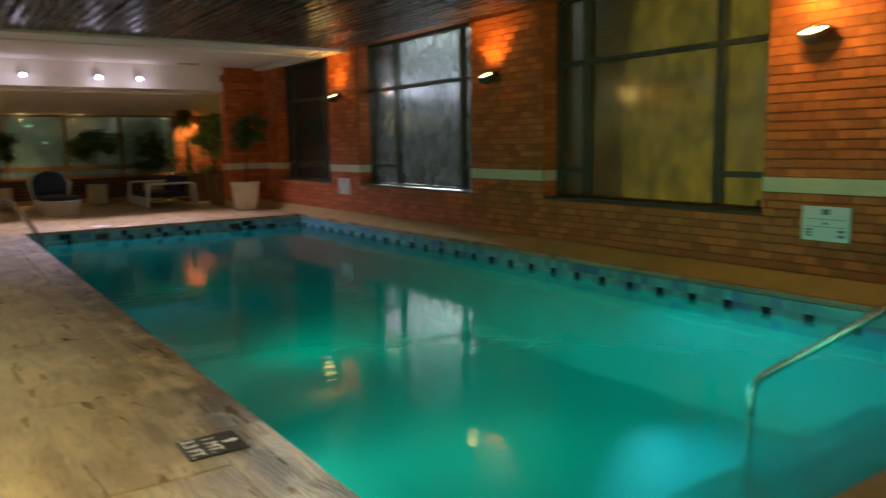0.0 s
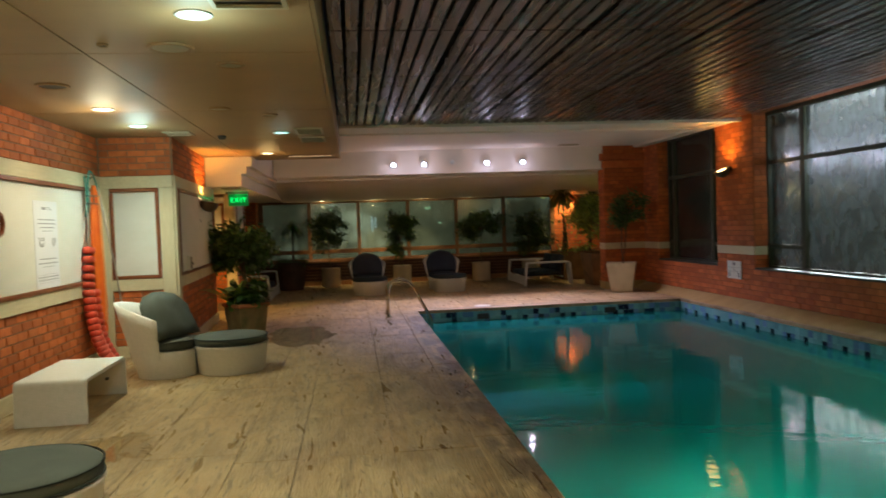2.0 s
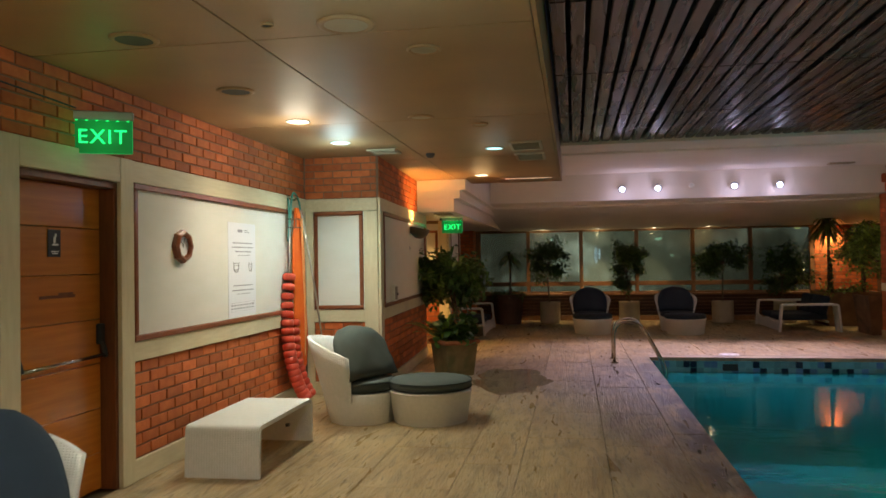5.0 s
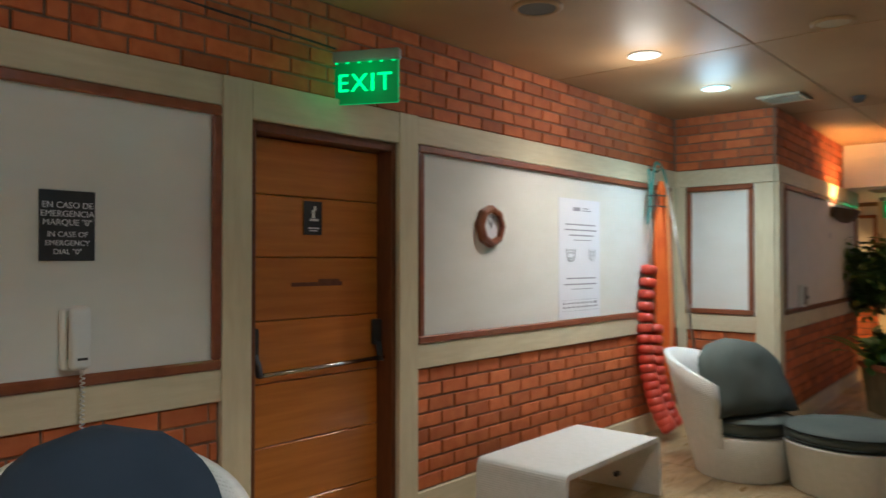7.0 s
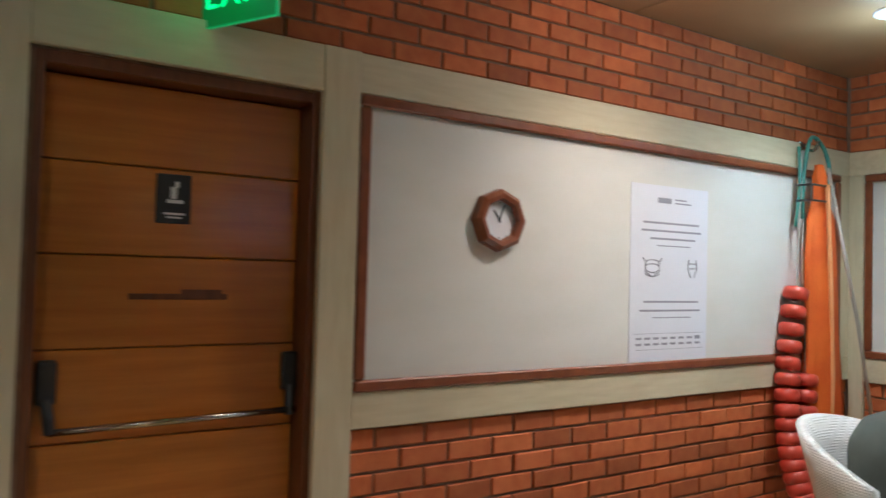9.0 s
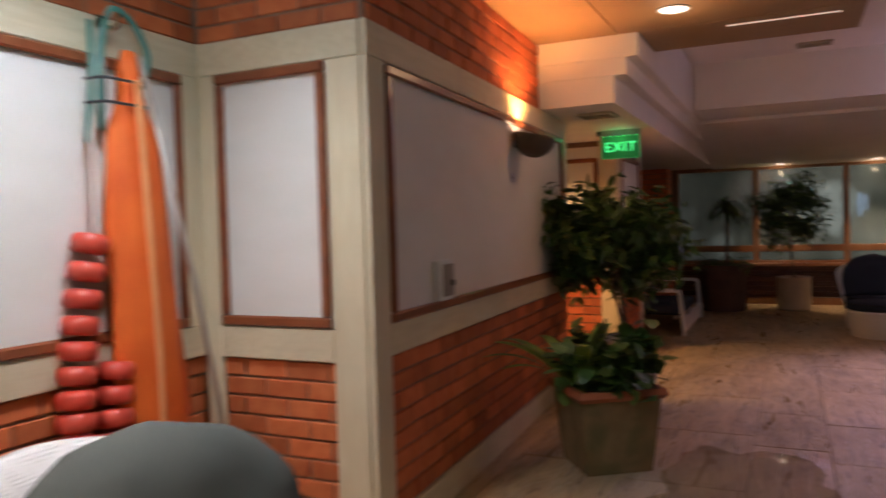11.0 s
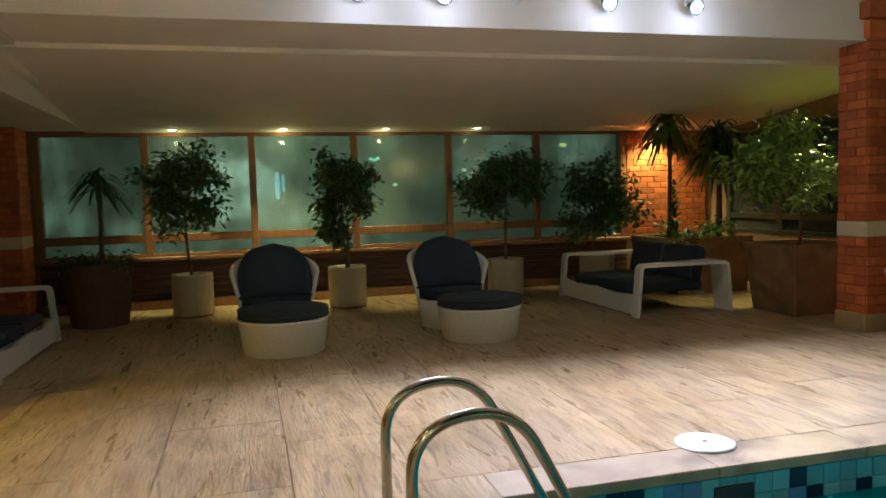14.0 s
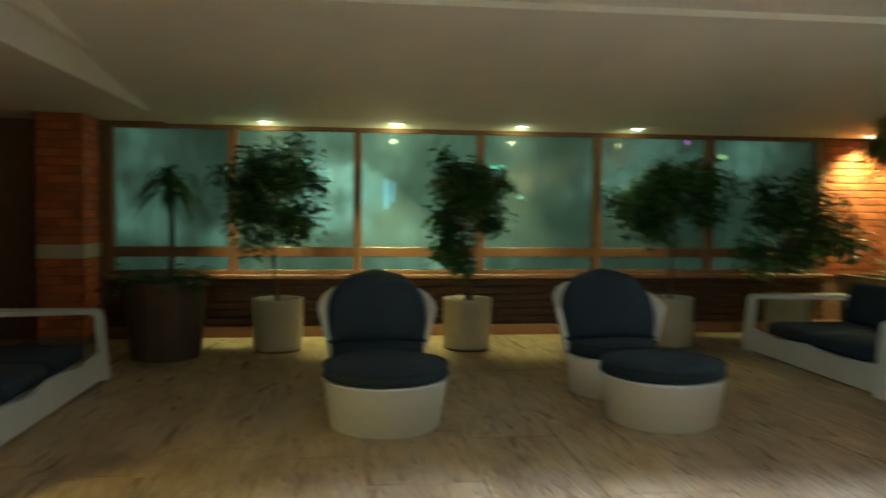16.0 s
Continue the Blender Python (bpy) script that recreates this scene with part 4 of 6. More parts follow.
board(wall_f, "F", YF, -3.5, 5.9, 0, 0.118, 0.002, 0.10, WINW, "plinth", 0.006)
board(wall_f, "F", YF, -3.5, 4.48, 0.624, 0.665, 0.002, 0.16, WINW, "window_ledge", 0.006)
wf = tagged(new("window_5"), "long brown-framed window row with misted panes", "window", "", "structure")
for x in MUL:
    part("mullion", boxes((x - 0.045, x + 0.045, YF - 0.02, YF + 0.08, 0.665, 2.24), bev=0.006), WINW, wf)
for a, b in zip(MUL, MUL[1:]):
    a, b = a + 0.045, b - 0.045
    for z0, z1 in ((0.665, 0.71), (0.85, 0.955), (2.19, 2.24)):
        part("rail", boxes((a, b, YF - 0.015, YF + 0.075, z0, z1), bev=0.006), WINW, wf)
    for z0, z1 in ((0.71, 0.85), (0.955, 2.19)):
        pane = part("pane", boxes((a, b, YF + 0.03, YF + 0.036, z0, z1)), GLASS_F, wf)
        pane.visible_shadow = False

# side bay on the right, beyond the column
XB = 5.95
wall_b = solid("wall_bay", boxes((XB, XB + 0.3, 16.9, 21.1, 0, 0.7), (XB, XB + 0.3, 16.9, 21.1, 2.2, 3.3), (XB, XB + 0.3, 16.9, 17.2, 0.7, 2.2), (XB, XB + 0.3, 20.7, 21.1, 0.7, 2.2), (5.27, XB, 16.95, 17.05, 0, 3.3)), MORTAR, "brick bay wall with windows", "wall")
wb = tagged(new("window_6"), "dark bay window with misted panes", "window", "", "structure")
for y in (17.25, 18.4, 19.55, 20.65):
    part("mullion", boxes((XB - 0.02, XB + 0.06, y - 0.045, y + 0.045, 0.7, 2.2), bev=0.006), WINF, wb)
for a, b in ((17.295, 18.355), (18.445, 19.505), (19.595, 20.605)):
    for z0, z1 in ((0.7, 0.75), (0.9, 0.98), (2.14, 2.2)):
        part("rail", boxes((XB - 0.015, XB + 0.055, a, b, z0, z1), bev=0.006), WINF, wb)
    for z0, z1 in ((0.75, 0.9), (0.98, 2.14)):
        pane = part("pane", boxes((XB + 0.03, XB + 0.036, a, b, z0, z1)), GLASS_F, wb)
        pane.visible_shadow = False

# closing walls
solid("wall_back", boxes((-4.6, 5.7, -4.2, -4, 0, 3.3)), PANEL, "plain wall behind the pool", "wall")

# ceilings
bm = bmesh.new()
xs = [XL, -2.81, -1.285]
ys = [-4, -1.3, 1.2, 3.66, 6.11, 8.55, 10.95, 13.25]
for a, b in zip(ys, ys[1:]):
    for c, d in zip(xs, xs[1:]):
        box(bm, c + 0.006, d - 0.006, a + 0.006, b - 0.006, ZS, ZS + 0.02)
box(bm, -2.67, -1.288, 13.253, 13.92, ZS, ZS + 0.02)
box(bm, XL, -1.29, -4, 13.35, ZS + 0.012, ZS + 0.06)
box(bm, -2.66, -1.29, 13.35, 13.915, ZS + 0.012, ZS + 0.06)
box(bm, -1.285, -1.262, -4, 13.94, ZS - 0.002, ZC + 0.1)
box(bm, -2.67, -1.285, 13.92, 13.94, ZS - 0.002, ZC + 0.1)
low = solid("ceiling_low", bm, SOFFIT, "low brown boarded ceiling with recessed lamps", "ceiling")
solid("ceiling_plaster", boxes((-2.72, 6.4, 12.42, 16.5, ZC, ZC + 0.15), (-1.25, 5.25, 12.36, 12.46, ZC - 0.07, ZC + 0.15), (-1.25, 5.25, 13.6, 13.72, ZC - 0.03, ZC + 0.02), (5.02, 5.25, 12.46, 16.47, ZC - 0.05, ZC + 0.02)), PLASTER, "cream plaster ceiling over the pool's end", "ceiling")
# slatted ceiling
vs, fs = [], []
SW, SG = 0.099, 0.030                # slat width, gap; every ninth joint is wider
sect = [(0, 0.026), (0, 0.007), (0.003, 0.002), (0.009, 0), (SW - 0.009, 0), (SW - 0.003, 0.002), (SW, 0.007), (SW, 0.026)]
x, i = -1.228, 1
while x < XR - 0.11:
    for y0, y1 in ((-4, -0.47), (-0.44, 1.36), (1.39, 3.19), (3.22, 5.0), (5.03, 6.84), (6.87, 8.65), (8.68, 10.54), (10.57, 12.355)):
        o, k = len(vs), len(sect)
        vs += [(x + a, y, ZL + h) for y in (y0, y1) for a, h in sect]
        fs += [(o + j, o + (j + 1) % k, o + k + (j + 1) % k, o + k + j) for j in range(k)] + [tuple(range(o, o + k)), tuple(range(o + 2 * k - 1, o + k - 1, -1))]
    x += SW + (0.062 if i % 8 == 0 else SG)
    i += 1
me = bpy.data.meshes.new("ceiling_slats")
me.from_pydata(vs, [], fs)
me.materials.append(SLAT)
tagged(new("ceiling_slats", me), "dark lacquered slats hung over the pool", "ceiling", "", "structure")
solid("ceiling_void", boxes((-1.26, XR + 0.4, -4, 12.36, ZL + 0.16, ZL + 0.22)), BLACK, "black void above the slats", "ceiling")
bm = bmesh.new()
for y in (-0.455, 1.375, 3.205, 5.015, 6.855, 8.665, 10.555):
    box(bm, -1.25, XR, y - 0.02, y + 0.02, ZL + 0.024, ZL + 0.06)
solid("ceiling_battens", bm, BLACK, "black battens that carry the slats", "ceiling")

# stepped plaster beam along the passage and the beam across the far end
stepped = solid("beam_stepped", boxes((-7, -2.68, 13.26, 21.1, 2.573, 3.2)), PLASTER, "stepped cream plaster beam over the passage", "beam")
for x, y, z0, z1 in ((-2.766, 13.27, 2.452, 2.573), (-2.858, 13.28, 2.257, 2.452)):
    part("step", boxes((-7, x, y, 21.1, z0, z1)), PLASTER, stepped)
solid("beam_far", boxes((-2.66, 6.3, 16.5, 17.45, 2.60, 3.3)), PLASTER, "cream plaster beam with spotlights", "beam")
bm = bmesh.new()
prof = [(17.44, 2.56), (20.45, 2.25), (21.12, 2.235), (21.12, 3.3), (17.44, 3.3)]
va = [bm.verts.new((-2.9, y, z)) for y, z in prof]
vb = [bm.verts.new((6.3, y, z)) for y, z in prof]
for i in range(5):
    bm.faces.new((va[i], va[(i + 1) % 5], vb[(i + 1) % 5], vb[i]))
bm.faces.new(va[::-1])
bm.faces.new(vb)
bmesh.ops.recalc_face_normals(bm, faces=bm.faces)
solid("ceiling_slope", bm, PLASTER, "sloping plaster ceiling down to the windows", "ceiling")

# ---- things: left wall ----
# panelled door with push bar
door = tagged(new("door_1"), "orange varnished plank door with a steel push bar", "door", "", "structure")
for i, (z0, z1) in enumerate(((0.01, 0.25), (0.254, 0.55), (0.554, 0.853), (0.857, 1.152), (1.156, 1.458), (1.462, 1.760), (1.764, 2.035))):
    part("plank", boxes((XL - 0.15, XL - 0.11, 6.033, 6.897, z0, z1), bev=0.004), DOORW, door)
bm = bmesh.new()
tube(bm, [(XL - 0.05, 6.08, 0.905), (XL - 0.05, 6.885, 0.92)], 0.012, 12)
bar = part("push_bar", bm, STEEL, door, "polished steel push bar", True)
for y, s in ((6.075, 1), (6.875, -1)):
    bm = bmesh.new()
    box(bm, XL - 0.112, XL - 0.075, y - 0.03, y + 0.03, 0.985, 1.125, 0.012, 3)
    tube(bm, [(XL - 0.08, y, 1.0), (XL - 0.06, y + 0.008 * s, 0.95), (XL - 0.05, y + 0.012 * s, 0.90)], 0.018, 8)
    part("bar_bracket", bm, METALB, door, "black cast bracket")
ds = thing("door_sign", "small dark sign with a pale figure on the door", "sign")
part("plate", boxes((XL - 0.111, XL - 0.104, 6.385, 6.50, 1.575, 1.745), bev=0.002), METALB, ds)
bm = boxes((XL - 0.105, XL - 0.102, 6.432, 6.452, 1.66, 1.70), (XL - 0.105, XL - 0.102, 6.42, 6.475, 1.645, 1.657), (XL - 0.105, XL - 0.102, 6.445, 6.460, 1.70, 1.72), (XL - 0.105, XL - 0.102, 6.41, 6.48, 1.605, 1.612), (XL - 0.105, XL - 0.102, 6.42, 6.47, 1.593, 1.599))
part("pictogram", bm, WHITEINK, ds)
part("scuff", boxes((XL - 0.1105, XL - 0.1085, 6.31, 6.64, 1.315, 1.335), (XL - 0.1105, XL - 0.1085, 6.48, 6.62, 1.335, 1.35)), DOORF, door, "dark scrape across a plank")

# wall clock
clock = thing("wall_clock", "octagonal wall clock in a dark wooden frame", "clock", pose(XL + 0.012, 7.742, 1.66, 90, 0, 90))
bm = bmesh.new()
lathe(bm, [(0.085, 0.0), (0.135, 0.0), (0.132, 0.035), (0.112, 0.05), (0.092, 0.045), (0.085, 0.02)], 8)
part("case", bm, MOULD, clock, "dark octagonal wooden rim")
bm = bmesh.new()
lathe(bm, [(0, 0.012), (0.09, 0.012), (0.09, 0.016), (0, 0.018)], 32)
part("dial", bm, PAPER, clock, "pale clock dial")
for a, l in ((35, 0.05), (-20, 0.068)):
    bm = boxes((-0.003, 0.003, -0.01, l, 0.020, 0.022))
    h = part("clock_hand", bm, METALB, clock)
    h.matrix_basis = pose(0, 0, 0, 0, 0, a)
for k in range(12):
    a = math.radians(k * 30)
    bm = bmesh.new()
    box(bm, 0.075 * math.cos(a) - 0.003, 0.075 * math.cos(a) + 0.003, 0.075 * math.sin(a) - 0.003, 0.075 * math.sin(a) + 0.003, 0.018, 0.0195)
    part("hour_mark", bm, INK, clock)

# notice poster
px = XL + 0.014
poster = thing("poster", "white printed notice taped to the wall panel", "poster")
part("sheet", boxes((px, px + 0.003, 8.552, 9.130, 1.022, 1.897)), PAPER, poster)
INK2 = mat("pale_grey_print", (0.30, 0.29, 0.33), (0.36, 0.35, 0.39), 5, 0.6, bump=0)


def bar_(y0, y1, z, h):
    bm = bmesh.new()
    box(bm, px + 0.003, px + 0.004, 8.552 + y0 * 0.58, 8.552 + y1 * 0.58, 1.022 + (z - h / 2) * 0.875, 1.022 + (z + h / 2) * 0.875)
    part("print_line", bm, INK2, poster)


for row in ((0.33, 0.50, 0.915, 0.030), (0.55, 0.70, 0.925, 0.008), (0.55, 0.76, 0.905, 0.008), (0.15, 0.87, 0.785, 0.011), (0.13, 0.90, 0.74, 0.011), (0.24, 0.82, 0.695, 0.011), (0.33, 0.76, 0.655, 0.006),
            (0.17, 0.87, 0.335, 0.011), (0.12, 0.90, 0.285, 0.011), (0.28, 0.78, 0.245, 0.006), (0.05, 0.95, 0.155, 0.002), (0.08, 0.95, 0.065, 0.002)):
    bar_(*row)
for i in range(8):
    bar_(0.08 + i * 0.108, 0.15 + i * 0.108, 0.128, 0.012 if i < 7 else 0.02)
    bar_(0.08 + i * 0.108, 0.15 + i * 0.108, 0.095, 0.012)
bm = bmesh.new()
cy, cz = 8.552 + 0.27 * 0.58, 1.022 + 0.53 * 0.875
for k in range(4):
    pts = [(px + 0.004, cy - 0.05 + 0.1 * i / 8, cz + 0.028 - 0.02 * k + 0.010 * (1 - ((i - 4) / 4) ** 2) * (1 if k < 2 else -1.4)) for i in range(9)]
    tube(bm, pts, 0.0026, 5)
for s in (-1, 1):
    tube(bm, [(px + 0.004, cy + s * 0.05, cz + 0.03), (px + 0.004, cy + s * 0.07, cz + 0.045)], 0.0026, 5)
    tube(bm, [(px + 0.004, cy + s * 0.05, cz + 0.03), (px + 0.004, cy + s * 0.05, cz - 0.02), (px + 0.004, cy, cz - 0.048)], 0.0026, 5)
part("mask_drawing", bm, INK, poster, "small line drawing of a mask")
bm = bmesh.new()
cy = 8.552 + 0.79 * 0.58
for s in (-1, 1):
    tube(bm, [(px + 0.004, cy + s * 0.03, cz + 0.045), (px + 0.004, cy + s * 0.035, cz), (px + 0.004, cy + s * 0.012, cz - 0.045)], 0.0026, 5)
tube(bm, [(px + 0.004, cy - 0.02, cz), (px + 0.004, cy + 0.02, cz)], 0.0026, 5)
tube(bm, [(px + 0.004, cy - 0.025, cz + 0.025), (px + 0.004, cy + 0.025, cz + 0.025)], 0.0026, 5)
part("mask_drawing", bm, INK, poster, "small line drawing of a mask")

# emergency notice and wall telephone
sign = thing("emergency_sign", "black bilingual emergency notice on the wall panel", "sign")
sx = XL + 0.014
part("plate", boxes((sx, sx + 0.006, 5.095, 5.295, 1.443, 1.703), bev=0.002), METALB, sign)
for i, (tx, sz) in enumerate((("EN CASO DE", 0.032), ("EMERGENCIA", 0.032), ('MARQUE "0"', 0.032), ("IN CASE OF", 0.028), ("EMERGENCY", 0.028), ('DIAL "0"', 0.028))):
    letters(tx, sz, pose(sx + 0.007, 5.195, 1.648 - i * 0.032 - (0.012 if i > 2 else 0), 90, 0, 90), WHITEINK, sign, "lettering")
phone = thing("wall_telephone", "cream wall telephone with a coiled cord", "telephone")
bm = bmesh.new()
box(bm, XL + 0.012, XL + 0.052, 5.165, 5.235, 1.04, 1.268, 0.014, 3)
part("base", bm, WHITE, phone, "", True)
# dark block in place of the shade between base and handset
part("rest", boxes((XL + 0.05, XL + 0.064, 5.185, 5.228, 1.08, 1.24), bev=0.003), METALB, phone, "dark block standing for the shaded gap behind the handset")
bm = bmesh.new()
box(bm, XL + 0.060, XL + 0.108, 5.178, 5.248, 1.045, 1.278, 0.019, 4)
for v in bm.verts:
    if v.co.x > XL + 0.08:
        v.co.x += 0.014 * (1 - ((v.co.z - 1.16) / 0.12) ** 2)
hset = part("handset", bm, WHITE, phone, "rounded white handset", True)
part("mouth_slot", boxes((XL + 0.110, XL + 0.1145, 5.195, 5.232, 1.082, 1.091)), METALB, hset, "dark slot")
bm = bmesh.new()
tube(bm, [(XL + 0.06 + 0.008 * math.cos(i * 1.2), 5.235 + 0.008 * math.sin(i * 1.2), 1.045 - i * 0.0032) for i in range(150)], 0.003, 5)
part("cord", bm, WHITE, phone, "coiled white cord", True)
# round sticker on the pier
stk = thing("sticker", "small white round sticker on the pier panel", "sign", SKEW @ pose(PIER_X + 0.0125, 12.52, 1.705, 0, 90, 0))
bm = bmesh.new()
lathe(bm, [(0.0, 0.0), (0.036, 0.0), (0.036, 0.002), (0.0, 0.002)], 24)
part("disc", bm, PAPER, stk)
bm = bmesh.new()
lathe(bm, [(0.024, 0.002), (0.031, 0.002), (0.031, 0.003), (0.024, 0.003)], 24)
part("printed_ring", bm, INK, stk, "grey printed ring")
part("printed_bar", boxes((-0.005, 0.005, -0.02, 0.02, 0.002, 0.003)), INK, stk)
# thermostat-like switch on the pier
sw = thing("wall_switch", "small grey switch box on the pier panel", "switch", SKEW @ pose(0, 0.07, 0))
part("box", boxes((PIER_X + 0.012, PIER_X + 0.060, 11.07, 11.23, 1.03, 1.23), bev=0.006), WHITE, sw)
part("cover", boxes((PIER_X + 0.060, PIER_X + 0.067, 11.085, 11.215, 1.05, 1.21), bev=0.002), mat("grey_cover", (0.22, 0.20, 0.17), (0.3, 0.28, 0.24), 8, 0.5), sw)
part("key", boxes((PIER_X + 0.067, PIER_X + 0.082, 11.17, 11.20, 1.10, 1.13), bev=0.004), METALB, sw)
bm = bmesh.new()
tube(bm, smooth_path([(XL + 0.012, 4.0, 2.56), (XL + 0.012, 5.2, 2.55), (XL + 0.012, 5.9, 2.53), (XL + 0.012, 6.49, 2.51)]), 0.006, 6)
tagged(part("cable", bm, METALB), "black cable along the brick course", "cable")


EXITD = glow("exit_edge", (0.02, 0.5, 0.14), 0.5)


def exit_sign(m, lit):
    s = thing("exit_sign", "green lit acrylic exit sign on a metal rail", "sign", m, "exit signs")
    bm = bmesh.new()
    box(bm, -0.185, 0.185, -0.02, 0.02, 0.105, 0.16, 0.006)
    part("rail", bm, mat("grey_metal", (0.30, 0.32, 0.30), (0.36, 0.38, 0.36), 10, 0.35, metal=0.7), s)
    part("plate", boxes((-0.175, 0.175, -0.004, 0.004, -0.105, 0.105)), EXITP, s, "edge-lit green plate")
    letters("EXIT", 0.128, pose(0, -0.006, -0.005, 90, 0, 0), EXITG, s, "lettering", space=1.14)
    for r in ((-0.175, 0.175, -0.005, 0.005, -0.108, -0.105), (-0.178, -0.175, -0.005, 0.005, -0.105, 0.105), (0.175, 0.178, -0.005, 0.005, -0.105, 0.105)):
        part("glowing_edge", boxes(r), EXITD, s)
    for i in range(6):
        part("diode", boxes((-0.15 + i * 0.06 - 0.008, -0.15 + i * 0.06 + 0.008, -0.006, 0.006, 0.098, 0.104)), EXITG, s)
    return s


e1 = exit_sign(pose(-4.03, 6.56, 2.332, 0, 0, 27), 1)
part("wall_arm", boxes((-0.215, -0.185, -0.01, 0.01, 0.11, 0.155)), METALB, e1)
e2 = copy_thing(e1, pose(-3.15, 14.9, 2.10, 0, 0, 0))
part("hanger", boxes((-0.01, 0.01, -0.01, 0.01, 0.155, 0.17)), METALB, e2)
tagged(e2, "green lit acrylic exit sign hung under the beam")

# ---- rescue gear in the corner ----
gear = thing("lane_float_line", "red lane floats hanging from a wall hook", "lane line")
top, bot = Vector((XL + 0.08, 9.85, 1.42)), Vector((XL + 0.30, 9.74, 0.09))
n = 18
mid = Vector((XL + 0.05, 9.64, 0.45))
bm0 = bmesh.new()
lathe(bm0, [(0.018, -0.036), (0.052, -0.036), (0.066, -0.026), (0.070, 0), (0.066, 0.026), (0.052, 0.036), (0.018, 0.036)], 20)
FL = bpy.data.meshes.new("float")
for f in bm0.faces:
    f.smooth = True
bm0.to_mesh(FL)
bm0.free()
FL.materials.append(REDF)


def float_row(a, m_, b, n, off=0):
    pts = []
    for i in range(n):
        t = (i + off) / n
        p = (1 - t) ** 2 * a + 2 * t * (1 - t) * m_ + t * t * b
        d = (2 * (1 - t) * (m_ - a) + 2 * t * (b - m_)).normalized()
        ob = new("float", FL)
        ob.parent = gear
        q = d.to_track_quat("Z", "Y").to_matrix().to_4x4()
        ob.matrix_basis = Matrix.Translation(p) @ q
        pts.append(p)
    return pts


float_row(top, mid, bot, n, 0.5)
float_row(Vector((XL + 0.09, 9.93, 0.92)), Vector((XL + 0.10, 9.84, 0.4)), Vector((XL + 0.28, 9.92, 0.09)), 11, 0.5)
bm = bmesh.new()
tube(bm, [top + Vector((0, 0, -0.02)), (XL + 0.08, 9.86, 1.75), (XL + 0.05, 9.94, 2.20)], 0.007, 6)
tube(bm, [(XL + 0.09, 9.93, 0.92), (XL + 0.06, 9.93, 1.5), (XL + 0.05, 9.96, 2.20)], 0.007, 6)
part("rope", bm, ROPE, gear)
bag = thing("rescue_tube_bag", "long orange fabric bag hanging in the corner", "bag")
bm = bmesh.new()
rings = []
prof = [(2.12, 0.02, 0.02), (2.05, 0.035, 0.03), (1.98, 0.03, 0.03), (1.90, 0.05, 0.035), (1.80, 0.075, 0.045), (1.5, 0.092, 0.05), (1.1, 0.105, 0.055), (0.7, 0.115, 0.055), (0.42, 0.105, 0.05), (0.34, 0.075, 0.03)]
for k, (z, ru, rw) in enumerate(prof):
    ring = []
    for i in range(20):
        a = 2 * math.pi * i / 20
        fold = 1 + 0.20 * math.sin(a * 5 + k * 0.9) + 0.10 * math.sin(a * 3 - k * 1.7)
        y = 10.03 + 0.055 * (2.1 - z) / 1.6
        ring.append(bm.verts.new((XL + 0.10 + rw * math.sin(a) * fold, y + ru * 1.4 * math.cos(a) * fold, z)))
    rings.append(ring)
for a, b in zip(rings, rings[1:]):
    for i in range(20):
        bm.faces.new((a[i], a[(i + 1) % 20], b[(i + 1) % 20], b[i]))
bm.faces.new(rings[0][::-1])
bm.faces.new(rings[-1])
bmesh.ops.recalc_face_normals(bm, faces=bm.faces)
part("sack", bm, ORANGEF, bag, "", True)
bm = bmesh.new()
tube(bm, [(XL + 0.155, 10.02, 2.0), (XL + 0.165, 10.04, 1.5), (XL + 0.168, 10.07, 0.9), (XL + 0.15, 10.09, 0.5)], 0.014, 6)
part("strap", bm, mat("pale_orange_strap", (0.75, 0.30, 0.10), (0.8, 0.36, 0.14), 10, 0.7), bag)
hook = thing("wall_hook", "metal wall hook with coiled green hose", "hook")
part("plate", boxes((XL + 0.012, XL + 0.03, 9.94, 10.0, 2.14, 2.26), bev=0.004), STEEL, hook)
bm = bmesh.new()
tube(bm, smooth_path([(XL + 0.03, 9.97, 2.22), (XL + 0.10, 9.97, 2.20), (XL + 0.13, 9.97, 2.25)]), 0.01, 8)
part("prong", bm, STEEL, hook)
bm = bmesh.new()
tube(bm, smooth_path([(XL + 0.06, 9.93, 1.80), (XL + 0.07, 9.92, 2.05), (XL + 0.08, 9.97, 2.27), (XL + 0.09, 10.07, 2.24), (XL + 0.10, 10.13, 2.12), (XL + 0.10, 10.10, 2.0), (XL + 0.09, 10.05, 1.97)], 8), 0.012, 8)
tube(bm, smooth_path([(XL + 0.05, 9.90, 2.22), (XL + 0.07, 9.88, 2.0), (XL + 0.06, 9.86, 1.75)], 6), 0.010, 8)
part("hose", bm, TEAL, hook, "green rubber hose", True)
bm = bmesh.new()
for z in (1.90, 1.99):
    tube(bm, fillet([(XL + 0.06, 9.86, z), (XL + 0.15, 9.87, z), (XL + 0.15, 10.08, z), (XL + 0.06, 10.09, z)], 0.03), 0.006, 6)
tube(bm, [(XL + 0.15, 9.87, 1.90), (XL + 0.15, 9.87, 1.99)], 0.006, 6)
part("wire_holder", bm, METALB, hook)
bm = bmesh.new()
tube(bm, [(XL + 0.14, 10.05, 2.10), (XL + 0.24, 10.20, 1.2), (XL + 0.34, 10.36, 0.02)], 0.011, 8)
tagged(part("rescue_pole", bm, mat("grey_pole", (0.40, 0.36, 0.30), (0.46, 0.42, 0.36), 8, 0.4, metal=0.5), None, "", True), "thin grey pole leaning in the corner", "pole")

